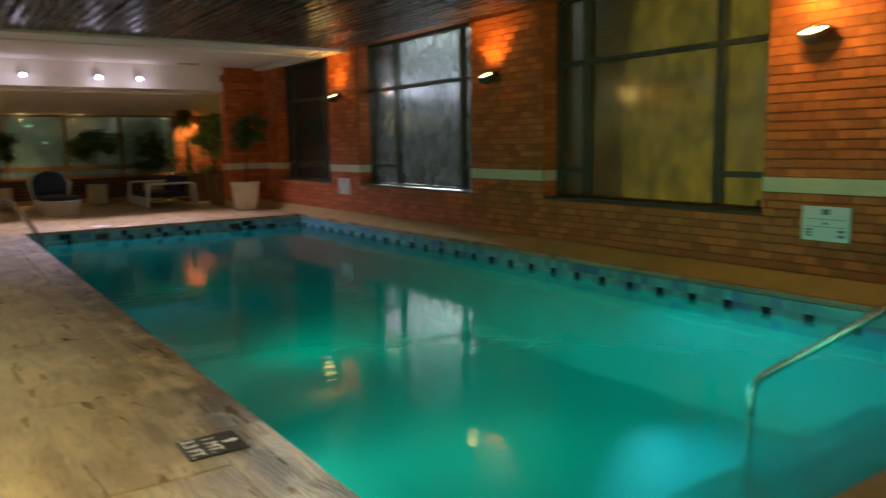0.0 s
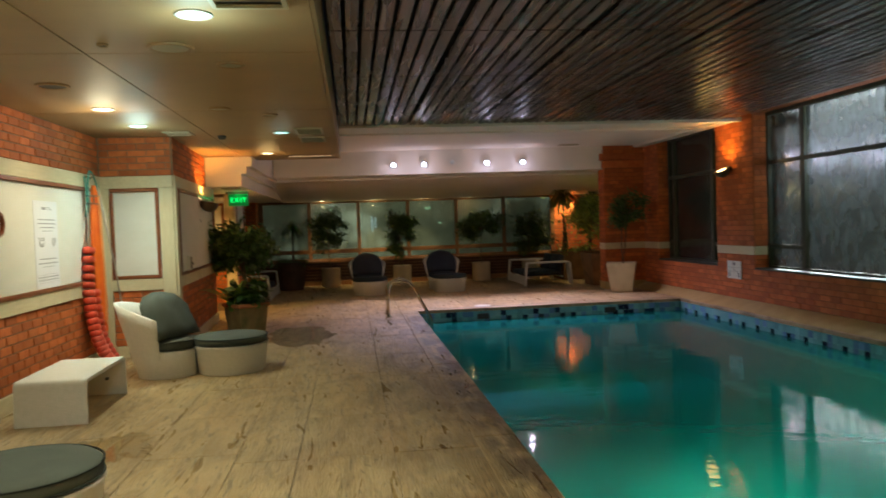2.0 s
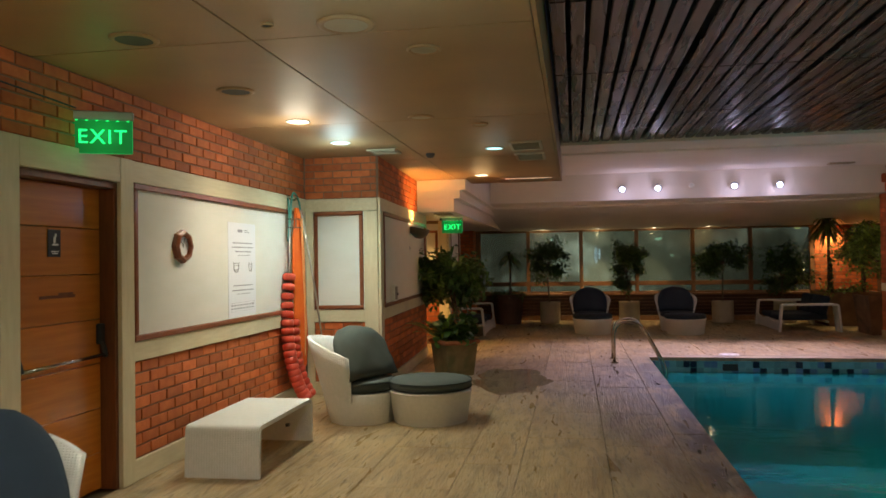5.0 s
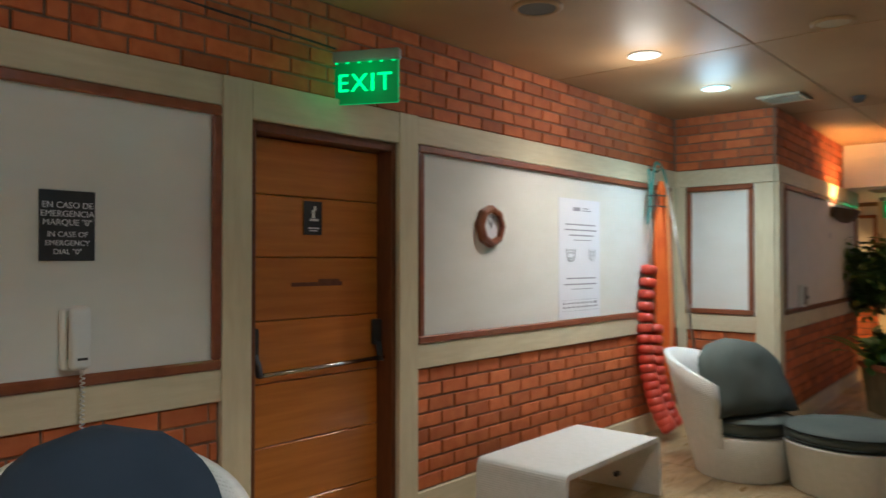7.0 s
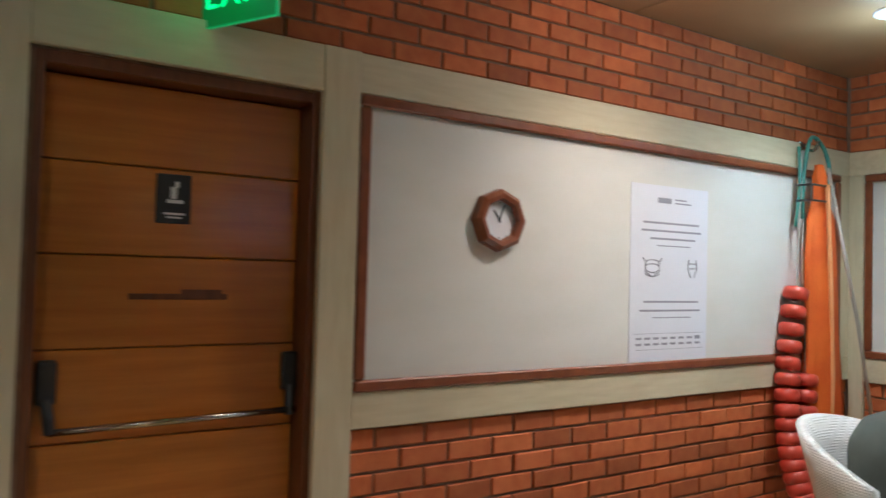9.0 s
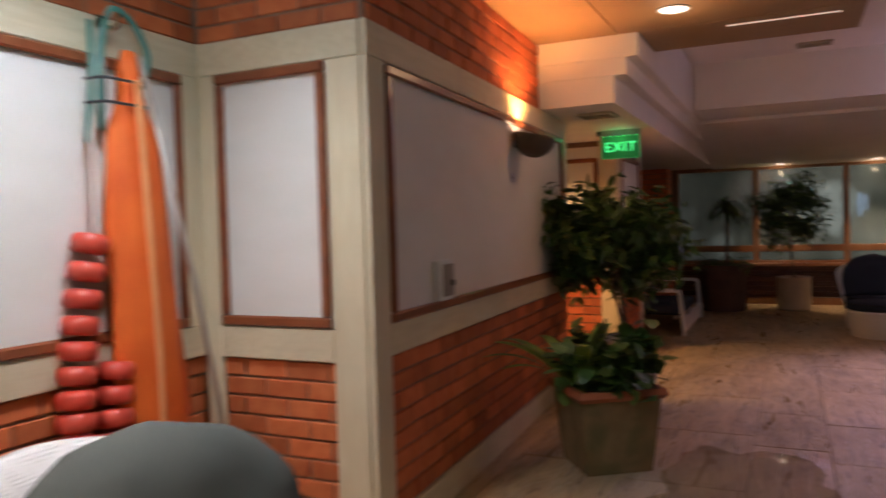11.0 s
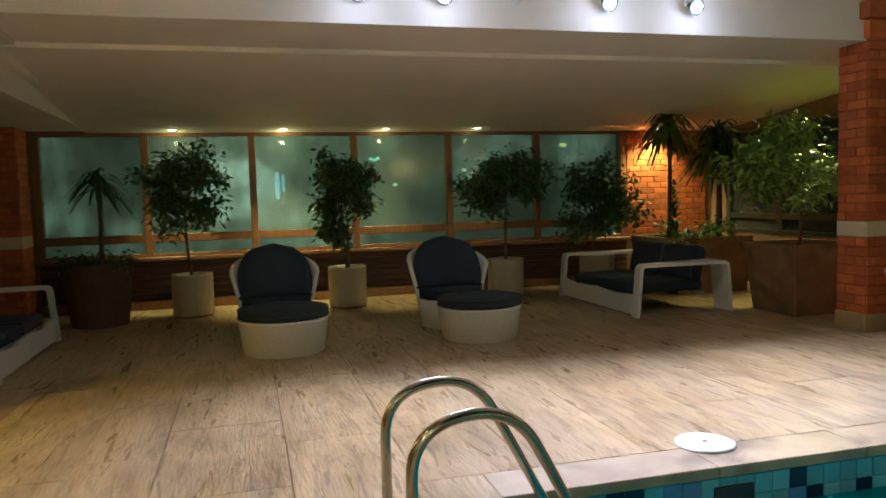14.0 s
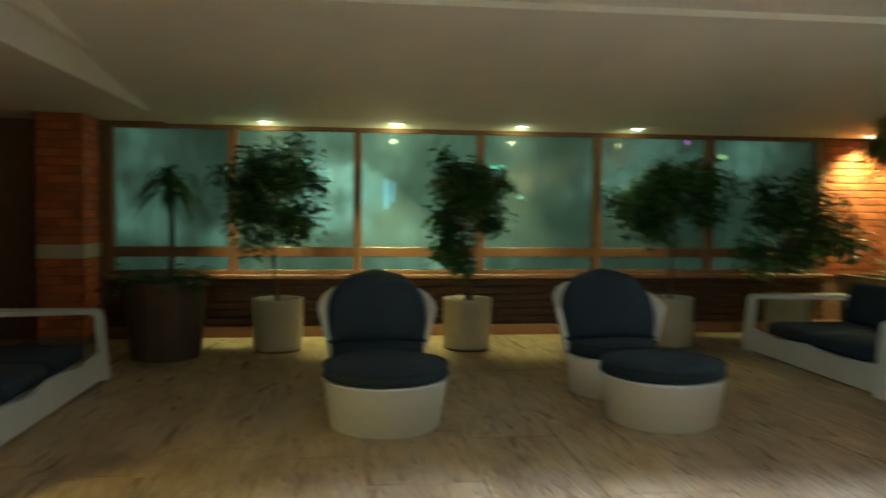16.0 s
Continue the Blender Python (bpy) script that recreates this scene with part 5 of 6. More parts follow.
# ---- seats ----
def arc_shell(bm, r0, r1, z0, height, a0, a1, th, seg=30, rows=6):
    """A wall on an arc, leaning outwards, with its own thickness and a top that follows height(angle)."""
    def ring(off):
        g = []
        for i in range(seg + 1):
            a = a0 + (a1 - a0) * i / seg
            col = []
            for k in range(rows + 1):
                z = z0 + (height(a) - z0) * k / rows
                r = r0 + (r1 - r0) * (z / 0.9) - off
                col.append(bm.verts.new((r * math.cos(a), r * math.sin(a), z)))
            g.append(col)
        return g
    o, n_ = ring(0), ring(th)
    for i in range(seg):
        for k in range(rows):
            bm.faces.new((o[i][k], o[i + 1][k], o[i + 1][k + 1], o[i][k + 1]))
            bm.faces.new((n_[i][k + 1], n_[i + 1][k + 1], n_[i + 1][k], n_[i][k]))
        bm.faces.new((o[i][rows], o[i + 1][rows], n_[i + 1][rows], n_[i][rows]))
        bm.faces.new((n_[i][0], n_[i + 1][0], o[i + 1][0], o[i][0]))
    for i in (0, seg):
        for k in range(rows):
            f = (o[i][k], o[i][k + 1], n_[i][k + 1], n_[i][k])
            bm.faces.new(f if i == 0 else f[::-1])
    bmesh.ops.recalc_face_normals(bm, faces=bm.faces)
    return bm


def cushion_disc(bm, r, z0, z1, bite=None, seg=36):
    """A round seat pad with soft edges; bite: centre and radius of the ottoman that cuts into it."""
    prof = [(0.0, z0), (r - 0.03, z0), (r, z0 + 0.02), (r + 0.004, (z0 + z1) / 2), (r, z1 - 0.025), (r - 0.025, z1 - 0.006), (r * 0.6, z1 + 0.004), (0.0, z1 + 0.008)]
    lathe(bm, prof, seg)
    if bite:
        bx, br = bite
        for v in bm.verts:
            d = math.hypot(v.co.x - bx, v.co.y)
            if d < br:
                k = br / max(d, 1e-3)
                v.co.x, v.co.y = bx + (v.co.x - bx) * k, v.co.y * k
    return bm


def back_pad(bm, nu=18, nv=12):
    """A thick arched back pillow: curved behind, nearly flat in front, leaning back."""
    def half(v):
        return 0.335 * math.sqrt(max(0.0, 1 - max(0.0, (v - 0.35) / 0.65) ** 2.4)) + 0.02
    front, rear = [], []
    for k in range(nv + 1):
        v = k / nv
        z = 0.395 + 0.515 * v
        lean = 0.05 - 0.19 * v
        fr, re = [], []
        for i in range(nu + 1):
            u = -1 + 2 * i / nu
            y = half(v) * u
            edge = (1 - abs(u) ** 4) * (1 - (2 * v - 1) ** 6)
            xb = lean - 0.22 + 0.36 * y * y
            xf = lean + 0.02 * (1 - u * u)
            mid = (xb + xf) / 2
            k2 = max(0.12, edge)
            fr.append(bm.verts.new((mid + (xf - mid) * k2 ** 0.5, y, z)))
            re.append(bm.verts.new((mid + (xb - mid) * k2 ** 0.5, y, z)))
        front.append(fr)
        rear.append(re)
    for k in range(nv):
        for i in range(nu):
            bm.faces.new((front[k][i], front[k][i + 1], front[k + 1][i + 1], front[k + 1][i]))
            bm.faces.new((rear[k][i], rear[k + 1][i], rear[k + 1][i + 1], rear[k][i + 1]))
        for i in (0, nu):
            bm.faces.new((front[k][i], front[k + 1][i], rear[k + 1][i], rear[k][i]))
    for k in (0, nv):
        for i in range(nu):
            bm.faces.new((front[k][i], front[k][i + 1], rear[k][i + 1], rear[k][i]))
    bmesh.ops.recalc_face_normals(bm, faces=bm.faces)
    return bm


def pod_chair(m, fabric, label, slumped=False):
    c = thing("lounge_chair", label, "lounge chair", m, "pod lounge chairs")
    bm = bmesh.new()
    lathe(bm, [(0.0, 0.0), (0.295, 0.0), (0.31, 0.01), (0.335, 0.275), (0.33, 0.29), (0.0, 0.29)], 40)
    for v in bm.verts:
        d = math.hypot(v.co.x - 0.69, v.co.y)
        if d < 0.395:
            k = 0.395 / max(d, 1e-3)
            v.co.x, v.co.y = 0.69 + (v.co.x - 0.69) * k, v.co.y * k
    part("base", bm, WEAVE, c, "white woven resin drum", True)
    bm = bmesh.new()
    def top(a):
        d = abs(a - math.pi) / math.radians(88)
        return 0.81 - 0.18 * d ** 1.9
    arc_shell(bm, 0.312, 0.555, 0.0, top, math.pi - math.radians(88), math.pi + math.radians(88), 0.045)
    for v in bm.verts:
        v.co.y *= 0.89
    part("back_shell", bm, WEAVE, c, "white woven wrap-round back", True)
    bm = bmesh.new()
    cushion_disc(bm, 0.325, 0.292, 0.405, (0.69, 0.410))
    seat = part("seat_cushion", bm, fabric, c, "", True)
    for z in (0.310, 0.386):
        bm = bmesh.new()
        pts = []
        for i in range(49):
            a = 2 * math.pi * i / 48
            x, y = 0.329 * math.cos(a), 0.329 * math.sin(a)
            d = math.hypot(x - 0.69, y)
            if d < 0.408:
                x, y = 0.69 + (x - 0.69) * 0.408 / d, y * 0.408 / d
            pts.append((x, y, z))
        tube(bm, pts, 0.006, 6)
        part("piping", bm, PIPING, seat, "dark piping", True)
    bm = bmesh.new()
    back_pad(bm)
    if slumped:
        for v in bm.verts:
            v.co.x = (v.co.x + 0.10) * 1.12 + 0.018 * noise.noise(v.co * 9)
            v.co.y = v.co.y * 1.02 + 0.02 * noise.noise(v.co * 7 + Vector((5, 0, 0)))
            v.co.z = 0.395 + (v.co.z - 0.395) * 0.94 + 0.012 * noise.noise(v.co * 8 + Vector((0, 9, 0)))
    pad = part("back_cushion", bm, fabric, c, "", True)
    if slumped:
        pad.matrix_basis = pose(0.04, -0.02, 0.02, 0, 0, -24)
        pad["label"] = "slumped, creased back pillow"
    return c


def ottoman(m, fabric, label):
    o = thing("ottoman", label, "ottoman", m, "pod ottomans")
    bm = bmesh.new()
    lathe(bm, [(0.0, 0.0), (0.338, 0.0), (0.352, 0.01), (0.390, 0.285), (0.401, 0.300), (0.394, 0.312), (0.378, 0.306), (0.0, 0.300)], 40)
    part("base", bm, WEAVE, o, "white woven resin drum", True)
    bm = bmesh.new()
    cushion_disc(bm, 0.390, 0.308, 0.405)
    pad = part("cushion", bm, fabric, o, "", True)
    for z in (0.326, 0.387):
        bm = bmesh.new()
        tube(bm, [(0.394 * math.cos(2 * math.pi * i / 48), 0.394 * math.sin(2 * math.pi * i / 48), z) for i in range(49)], 0.006, 6)
        part("piping", bm, PIPING, pad, "dark piping", True)
    return o


pod_chair(pose(-3.13, 9.24, 0, 0, 0, 0), CUSH, "white woven pod chair with grey-green cushions by the wall", True)
ottoman(pose(-2.475, 9.29, 0), CUSH, "round white woven ottoman with a grey-green pad")
pod_chair(pose(-3.47, 5.06, 0, 0, 0, -14), TEALF, "white woven pod chair with dark cushions beside the door")
ottoman(pose(-2.80, 4.81, 0), CUSH, "round white ottoman with a dark green pad beside towels")
pod_chair(pose(-0.78, 18.38, 0, 0, 0, -88), NAVY, "white woven pod chair with navy cushions facing the pool")
ottoman(pose(-0.75, 17.70, 0), NAVY, "round white ottoman with a navy pad facing the pool")
pod_chair(pose(0.98, 18.40, 0, 0, 0, -90), NAVY, "white woven pod chair with navy cushions on the open deck")
ottoman(pose(1.05, 17.64, 0), NAVY, "round white ottoman pulled out from its chair")


def bent_sheet(bm, x0, x1, y0, y1, h, th, rad, flare=0.0, trim=(0.0, 0.0)):
    """A sheet bent into a bench: two legs and a top, running along y."""
    line = fillet([(0, y0 - flare, 0), (0, y0, h), (0, y1, h), (0, y1 + flare, 0)], rad, 6)
    inner = fillet([(0, y0 - flare + th, 0), (0, y0 + th, h - th), (0, y1 - th, h - th), (0, y1 + flare - th, 0)], max(0.01, rad - th), 6)
    cols = []
    for p, q in zip(line, inner):
        k = min(1.0, max(0.0, (y1 - p.y) / (y1 - y0)))
        cols.append([bm.verts.new((x, v.y, v.z)) for x in (x0 + trim[0] * k, x1 - trim[1] * k) for v in (p, q)])
    for a, b in zip(cols, cols[1:]):
        bm.faces.new((a[0], a[2], b[2], b[0]))
        bm.faces.new((b[1], b[3], a[3], a[1]))
        bm.faces.new((b[0], b[1], a[1], a[0]))
        bm.faces.new((a[2], a[3], b[3], b[2]))
    bm.faces.new((cols[0][0], cols[0][1], cols[0][3], cols[0][2]))
    bm.faces.new((cols[-1][2], cols[-1][3], cols[-1][1], cols[-1][0]))
    bmesh.ops.recalc_face_normals(bm, faces=bm.faces)
    return bm


def low_table(m, label):
    t = thing("side_table", label, "table", m, "white low tables")
    bm = bmesh.new()
    bent_sheet(bm, -0.28, 0.28, -0.56, 0.56, 0.365, 0.03, 0.05, 0.02)
    part("bent_top", bm, WEAVE, t)
    part("label_plate", boxes((0.262, 0.284, -0.02, 0.02, 0.245, 0.268)), METALB, t, "small dark plate")
    return t


low_table(pose(-3.595, 7.81, 0, 0, 0, 1), "white low bent-sheet table against the brick wall")
low_table(pose(-3.04, 3.80, 0, 0, 0, 2), "white low table holding folded towels")
tw = thing("towel_stack", "stack of folded blue towels on a white table", "towels", pose(-3.12, 4.18, 0.367, 0, 0, 4))
rngt = random.Random(8)
for i in range(5):
    bm = boxes((-0.17 + rngt.uniform(-0.01, 0.01), 0.17 + rngt.uniform(-0.012, 0.012), -0.13, 0.13, i * 0.034, i * 0.034 + 0.033), bev=0.0)
    bmesh.ops.bevel(bm, geom=list(bm.edges), offset=0.014, segments=3, affect="EDGES", profile=0.5)
    part("towel", bm, TOWEL, tw, "", True)


def sofa(m, label):
    """Two-seat frame sofa: bent-sheet arms along x, an apron in front, navy cushions; its front faces -x."""
    s = thing("sofa", label, "sofa", m, "frame sofas")
    for y in (0.0, 2.0):
        bm = bmesh.new()
        bent_sheet(bm, -0.15, 0.15, 0.03, 1.10, 0.56, 0.035, 0.07, 0.05, (0.18, 0.0) if y == 0 else (0.0, 0.18))
        a = part("arm_frame", bm, WEAVE, s)
        a.matrix_basis = pose(0, y + (0.15 if y == 0 else -0.15), 0, 0, 0, -90)
    for y0, y1 in ((0.125, 0.998), (1.002, 1.875)):
        bm = bmesh.new()
        pts = [(y0, 0.02), (y1, 0.02), (y1, 0.24), ((y0 + y1) / 2, 0.20), (y0, 0.24)]
        f0 = [bm.verts.new((0.0, y, z)) for y, z in pts]
        f1 = [bm.verts.new((0.03, y, z)) for y, z in pts]
        bm.faces.new(f0)
        bm.faces.new(f1[::-1])
        for i in range(5):
            bm.faces.new((f0[i], f1[i], f1[(i + 1) % 5], f0[(i + 1) % 5]))
        bmesh.ops.recalc_face_normals(bm, faces=bm.faces)
        part("apron", bm, WEAVE, s)
        bm = boxes((0.05, 0.98, max(y0 + 0.01, 0.31), min(y1 - 0.01, 1.69), 0.21, 0.33))
        bmesh.ops.bevel(bm, geom=list(bm.edges), offset=0.04, segments=3, affect="EDGES", profile=0.5)
        part("seat_cushion", bm, NAVY, s, "", True)
        bm = boxes((-0.08, 0.08, max(y0 + 0.02, 0.31), min(y1 - 0.02, 1.69), 0, 0.40))
        bmesh.ops.bevel(bm, geom=list(bm.edges), offset=0.05, segments=3, affect="EDGES", profile=0.5)
        b = part("back_cushion", bm, NAVY, s, "", True)
        b.matrix_basis = pose(0.88, 0, 0.31, 0, 14, 0)
    for x in (0.12, 0.95):
        part("seat_rail", boxes((x, x + 0.04, 0.30, 1.70, 0.16, 0.20), bev=0.004), WEAVE, s)
    return s


sofa(pose(2.90, 17.96, 0, 0, 0, 0), "white frame sofa with navy cushions facing the deck")
sofa(pose(-2.90, 19.17, 0, 0, 0, 180), "white frame sofa with navy cushions in the dark bay")

# ---- plants ----
def leaf_cloud(rng, tips, count, spread, size, droop=0.4, aspect=0.42):
    """Small bent leaves round the twig tips, as one mesh of separate leaves."""
    vs, fs = [], []
    for _ in range(count):
        c = rng.choice(tips)
        p = c + Vector((rng.gauss(0, spread), rng.gauss(0, spread), rng.gauss(0, spread * 0.8)))
        d = Vector((rng.gauss(0, 1), rng.gauss(0, 1), rng.gauss(-droop, 0.6))).normalized()
        s = d.cross(Vector((rng.gauss(0, 0.5), rng.gauss(0, 0.5), 1))).normalized()
        up = s.cross(d)
        l, w = size * rng.uniform(0.7, 1.3), size * aspect * rng.uniform(0.8, 1.2)
        o = len(vs)
        vs += [p, p + d * l * 0.35 + s * w * 0.5 + up * l * 0.05, p + d * l * 0.35 - s * w * 0.5 + up * l * 0.05, p + d * l * 0.75 + s * w * 0.38, p + d * l * 0.75 - s * w * 0.38, p + d * l - up * l * 0.12]
        fs += [(o, o + 1, o + 2), (o + 1, o + 3, o + 4, o + 2), (o + 3, o + 5, o + 4)]
    return vs, fs


def mesh_part(name, vs, fs, material, parent, label=""):
    me = bpy.data.meshes.new(name)
    me.from_pydata(vs, [], fs)
    me.materials.append(material)
    ob = new(name, me)
    ob.parent = parent
    if label:
        ob["label"] = label
    return ob


def ficus(loc, base, z0, z1, rx, seed, label, leaves=1500, material=None, stems=1, size=0.075, lean=0.0, offx=0.0, offy=0.0):
    """A small standard tree: trunk, limbs and an uneven crown between z0 and z1."""
    rng = random.Random(seed)
    t = thing("potted_tree", label, "tree", pose(*loc))
    zc, rz = (z0 + z1) / 2, (z1 - z0) / 2
    bm = bmesh.new()
    tops = []
    for s in range(stems):
        a = rng.uniform(0, 6.28)
        k = 0.03 if stems > 1 else 0.0
        b0 = Vector((k * math.cos(a), k * math.sin(a), base))
        e = Vector((offx * 0.6 + lean + rng.uniform(-0.05, 0.05), offy * 0.6 + rng.uniform(-0.05, 0.05), zc - rz * 0.35))
        m_ = (b0 + e) / 2 + Vector((rng.uniform(-0.03, 0.03), rng.uniform(-0.03, 0.03), 0))
        tube(bm, smooth_path([b0, m_, e], 5), 0.022 if stems == 1 else 0.013, 8, 0.012)
        tops.append(e)
    part("trunk", bm, BARK, t, "", True)
    bm = bmesh.new()
    tips = []
    for i in range(22):
        e = tops[i % len(tops)]
        u = Vector((rng.gauss(0, 1), rng.gauss(0, 1), rng.gauss(0.1, 1))).normalized()
        r = rng.uniform(0.5, 1.1)
        tip = Vector((offx + lean + u.x * rx * r, offy + u.y * rx * r, zc + u.z * rz * r))
        mid = (e + tip) / 2 + Vector((rng.uniform(-0.05, 0.05), rng.uniform(-0.05, 0.05), rng.uniform(0, 0.08)))
        tube(bm, smooth_path([e, mid, tip], 4), 0.008, 5, 0.002)
        tips += [tip, tip, (tip + mid) / 2, tip * 0.75 + mid * 0.25]
    part("limb", bm, BARK, t, "", True)
    vs, fs = leaf_cloud(rng, tips, leaves, rx * 0.16, size * 1.15)
    mesh_part("crown", vs, fs, material or LEAF, t)
    return t


def strap_leaves(rng, centre, count, length, width, up, droop, segs=6):
    vs, fs = [], []
    for i in range(count):
        a = rng.uniform(0, 6.283)
        el = rng.uniform(*up)
        l = length * rng.uniform(0.7, 1.1)
        d = Vector((math.cos(a), math.sin(a), 0))
        s = Vector((-d.y, d.x, 0))
        o = len(vs)
        for k in range(segs + 1):
            q = k / segs
            p = centre + d * (l * q * math.cos(el)) + Vector((0, 0, l * q * math.sin(el) - droop * l * q * q))
            w = width * (0.5 + 1.2 * q) * (1 - q) ** 0.6 if q < 1 else 0.001
            vs += [p + s * w * 0.5 + Vector((0, 0, w * 0.15)), p - s * w * 0.5 + Vector((0, 0, w * 0.15))]
        for k in range(segs):
            j = o + 2 * k
            fs.append((j, j + 1, j + 3, j + 2))
    return vs, fs


def palm(loc, base, top, seed, label, count=26, length=0.38, width=0.035, name="potted_palm", trunk_r=0.03, tiers=1, droop=0.75):
    rng = random.Random(seed)
    t = thing(name, label, "plant", pose(*loc))
    bm = bmesh.new()
    tube(bm, smooth_path([(0, 0, base), (0.02, 0.01, (base + top) / 2), (0, 0, top)], 5), trunk_r, 9, trunk_r * 0.75)
    part("trunk", bm, BARK, t, "", True)
    vs, fs = [], []
    for k in range(tiers):
        v, f = strap_leaves(rng, Vector((0, 0, top - 0.10 * k)), count, length, width, (-0.1, 1.35), droop)
        o = len(vs)
        vs += v
        fs += [tuple(i + o for i in q) for q in f]
    mesh_part("fronds", vs, fs, LEAF, t)
    return t


def round_pot(loc, r, h, material, label, name="plant_pot"):
    p = thing(name, label, "pot", pose(*loc))
    bm = bmesh.new()
    lathe(bm, [(0.0, 0.02), (r * 0.93, 0.02), (r * 0.95, 0.0), (r, 0.03), (r * 1.01, h - 0.03), (r * 1.03, h - 0.012), (r * 1.0, h), (r * 0.90, h), (r * 0.88, h - 0.06)], 36)
    part("body", bm, material, p, "", True)
    bm = bmesh.new()
    lathe(bm, [(r * 0.885, h - 0.07), (r * 0.6, h - 0.045), (0, h - 0.035)], 20)
    part("soil", bm, SOIL, p, "dark potting soil", True)
    return p


def poly_pot(loc, turn, sides, r0, r1, h, material, label, rim=None, rim_h=0.06):
    """A tapered pot with flat sides and a lip."""
    p = thing("planter", label, "planter", pose(*loc, 0, 0, turn))
    bm = bmesh.new()
    lathe(bm, [(0, 0.0), (r0, 0.0), (r0 + (r1 - r0) * 0.9, h - rim_h), (r1, h - rim_h * 0.2), (r1, h), (r1 * 0.9, h), (r1 * 0.88, h - 0.08)], sides)
    bmesh.ops.bevel(bm, geom=[e for e in bm.edges if e.is_manifold and e.calc_face_angle(0) > 0.6], offset=0.008, segments=2, affect="EDGES", profile=0.5)
    part("body", bm, material, p)
    if rim:
        bm = bmesh.new()
        lathe(bm, [(r1 * 0.9, h - rim_h), (r1 * 1.02, h - rim_h), (r1 * 1.10, h - rim_h * 0.5), (r1 * 1.06, h + 0.008), (r1 * 0.9, h + 0.006)], sides)
        bmesh.ops.bevel(bm, geom=[e for e in bm.edges if e.is_manifold and e.calc_face_angle(0) > 0.6], offset=0.006, segments=2, affect="EDGES", profile=0.5)
        part("rim", bm, rim, p, "red terracotta lip")
    bm = bmesh.new()
    lathe(bm, [(r1 * 0.885, h - 0.085), (r1 * 0.5, h - 0.06), (0, h - 0.05)], sides)
    part("soil", bm, SOIL, p, "dark potting soil")
    return p


# by the pier: square clay planter with a leafy plant, and a white pot with a full ficus
poly_pot((-2.70, 12.12, 0), -9, 4, 0.27, 0.335, 0.465, MOSSY, "mossy square clay planter with a terracotta lip", TERRA_R, 0.05)
bush = thing("leafy_plant", "low green leafy plant in the clay planter", "plant", pose(-2.70, 12.12, 0.40))
rngb = random.Random(21)
vs, fs = strap_leaves(rngb, Vector((-0.14, -0.04, 0.0)), 15, 0.80, 0.115, (0.75, 1.4), 0.42, 9)
mesh_part("long_leaves", vs, fs, LEAF2, bush)
tips = [Vector((rngb.uniform(-0.19, 0.19), rngb.uniform(-0.19, 0.19), rngb.uniform(0.08, 0.30))) for _ in range(30)]
vs, fs = leaf_cloud(rngb, tips, 300, 0.06, 0.125, 0.1, 0.8)
mesh_part("small_leaves", vs, fs, LEAF, bush)
round_pot((-2.88, 13.62, 0), 0.232, 0.51, POTW, "white round pot beside the passage")
ficus((-2.88, 13.62, 0), 0.45, 0.76, 1.66, 0.55, 3, "full green ficus in a white pot", 4200, None, 3, 0.105, offx=-0.10)
# along the windows
round_pot((-1.68, 20.30, 0), 0.235, 0.50, POTC, "round cream pot by the windows")
ficus((-1.68, 20.30, 0), 0.44, 1.02, 2.00, 0.53, 4, "ficus standard with a ragged crown by the windows", 3200)
round_pot((0.16, 20.25, 0), 0.235, 0.50, POTC, "round cream pot between the lounge chairs")
ficus((0.16, 20.25, 0), 0.44, 0.78, 1.88, 0.44, 5, "slim ficus with several stems by the windows", 3200, None, 3)
round_pot((2.25, 20.25, 0), 0.235, 0.50, POTC, "round cream pot in the shade by the windows")
ficus((2.25, 20.25, 0), 0.44, 1.12, 1.85, 0.60, 6, "dark spreading ficus by the windows", 3200)
round_pot((3.62, 20.35, 0), 0.235, 0.50, POTC, "round cream pot behind the sofa")
ficus((3.62, 20.35, 0), 0.44, 0.62, 1.84, 0.58, 7, "dark bushy ficus behind the sofa", 3400, None, 2)
poly_pot((-2.66, 20.02, 0), 20, 20, 0.30, 0.38, 0.70, DARKPOT, "large dark tapered clay tub in the bay")
palm((-2.62, 20.02, 0), 0.62, 1.62, 9, "small dark dracaena in the clay tub", 44, 0.40, 0.055, tiers=2)
und = thing("undergrowth", "low dark plants filling the clay tub", "plant", pose(-2.66, 20.02, 0.63))
rngu = random.Random(31)
tips = [Vector((rngu.uniform(-0.32, 0.32), rngu.uniform(-0.32, 0.32), rngu.uniform(0.0, 0.12))) for _ in range(30)]
vs, fs = leaf_cloud(rngu, tips, 600, 0.05, 0.07, 0.1)
mesh_part("leaves", vs, fs, LEAF, und)
# right corner
poly_pot((4.70, 17.72, 0), 45, 4, 0.47, 0.58, 0.74, BROWNPOT, "big square brown clay planter beside the column")
ficus((4.70, 17.72, 0), 0.66, 1.0, 2.08, 0.62, 8, "bright green ficus in the square planter", 3000, LEAF2, 3, 0.085, offx=-0.12)
poly_pot((4.75, 19.85, 0), 45, 4, 0.72, 0.80, 0.72, BROWNPOT, "long brown clay planter in the corner")
palm((4.36, 19.72, 0), 0.66, 2.24, 12, "slim dark yucca before the lit brick", 46, 0.55, 0.06, "yucca", 0.032, 3, 0.9)
palm((5.02, 19.60, 0), 0.66, 2.05, 13, "tall yucca with a shaggy drooping head", 60, 0.66, 0.06, "yucca", 0.045, 4, 0.75)
skirt = thing("leafy_plant", "small pointed dark plant before the lit brick", "plant", pose(4.38, 19.62, 0.66))
vs, fs = [], []
rngk = random.Random(17)
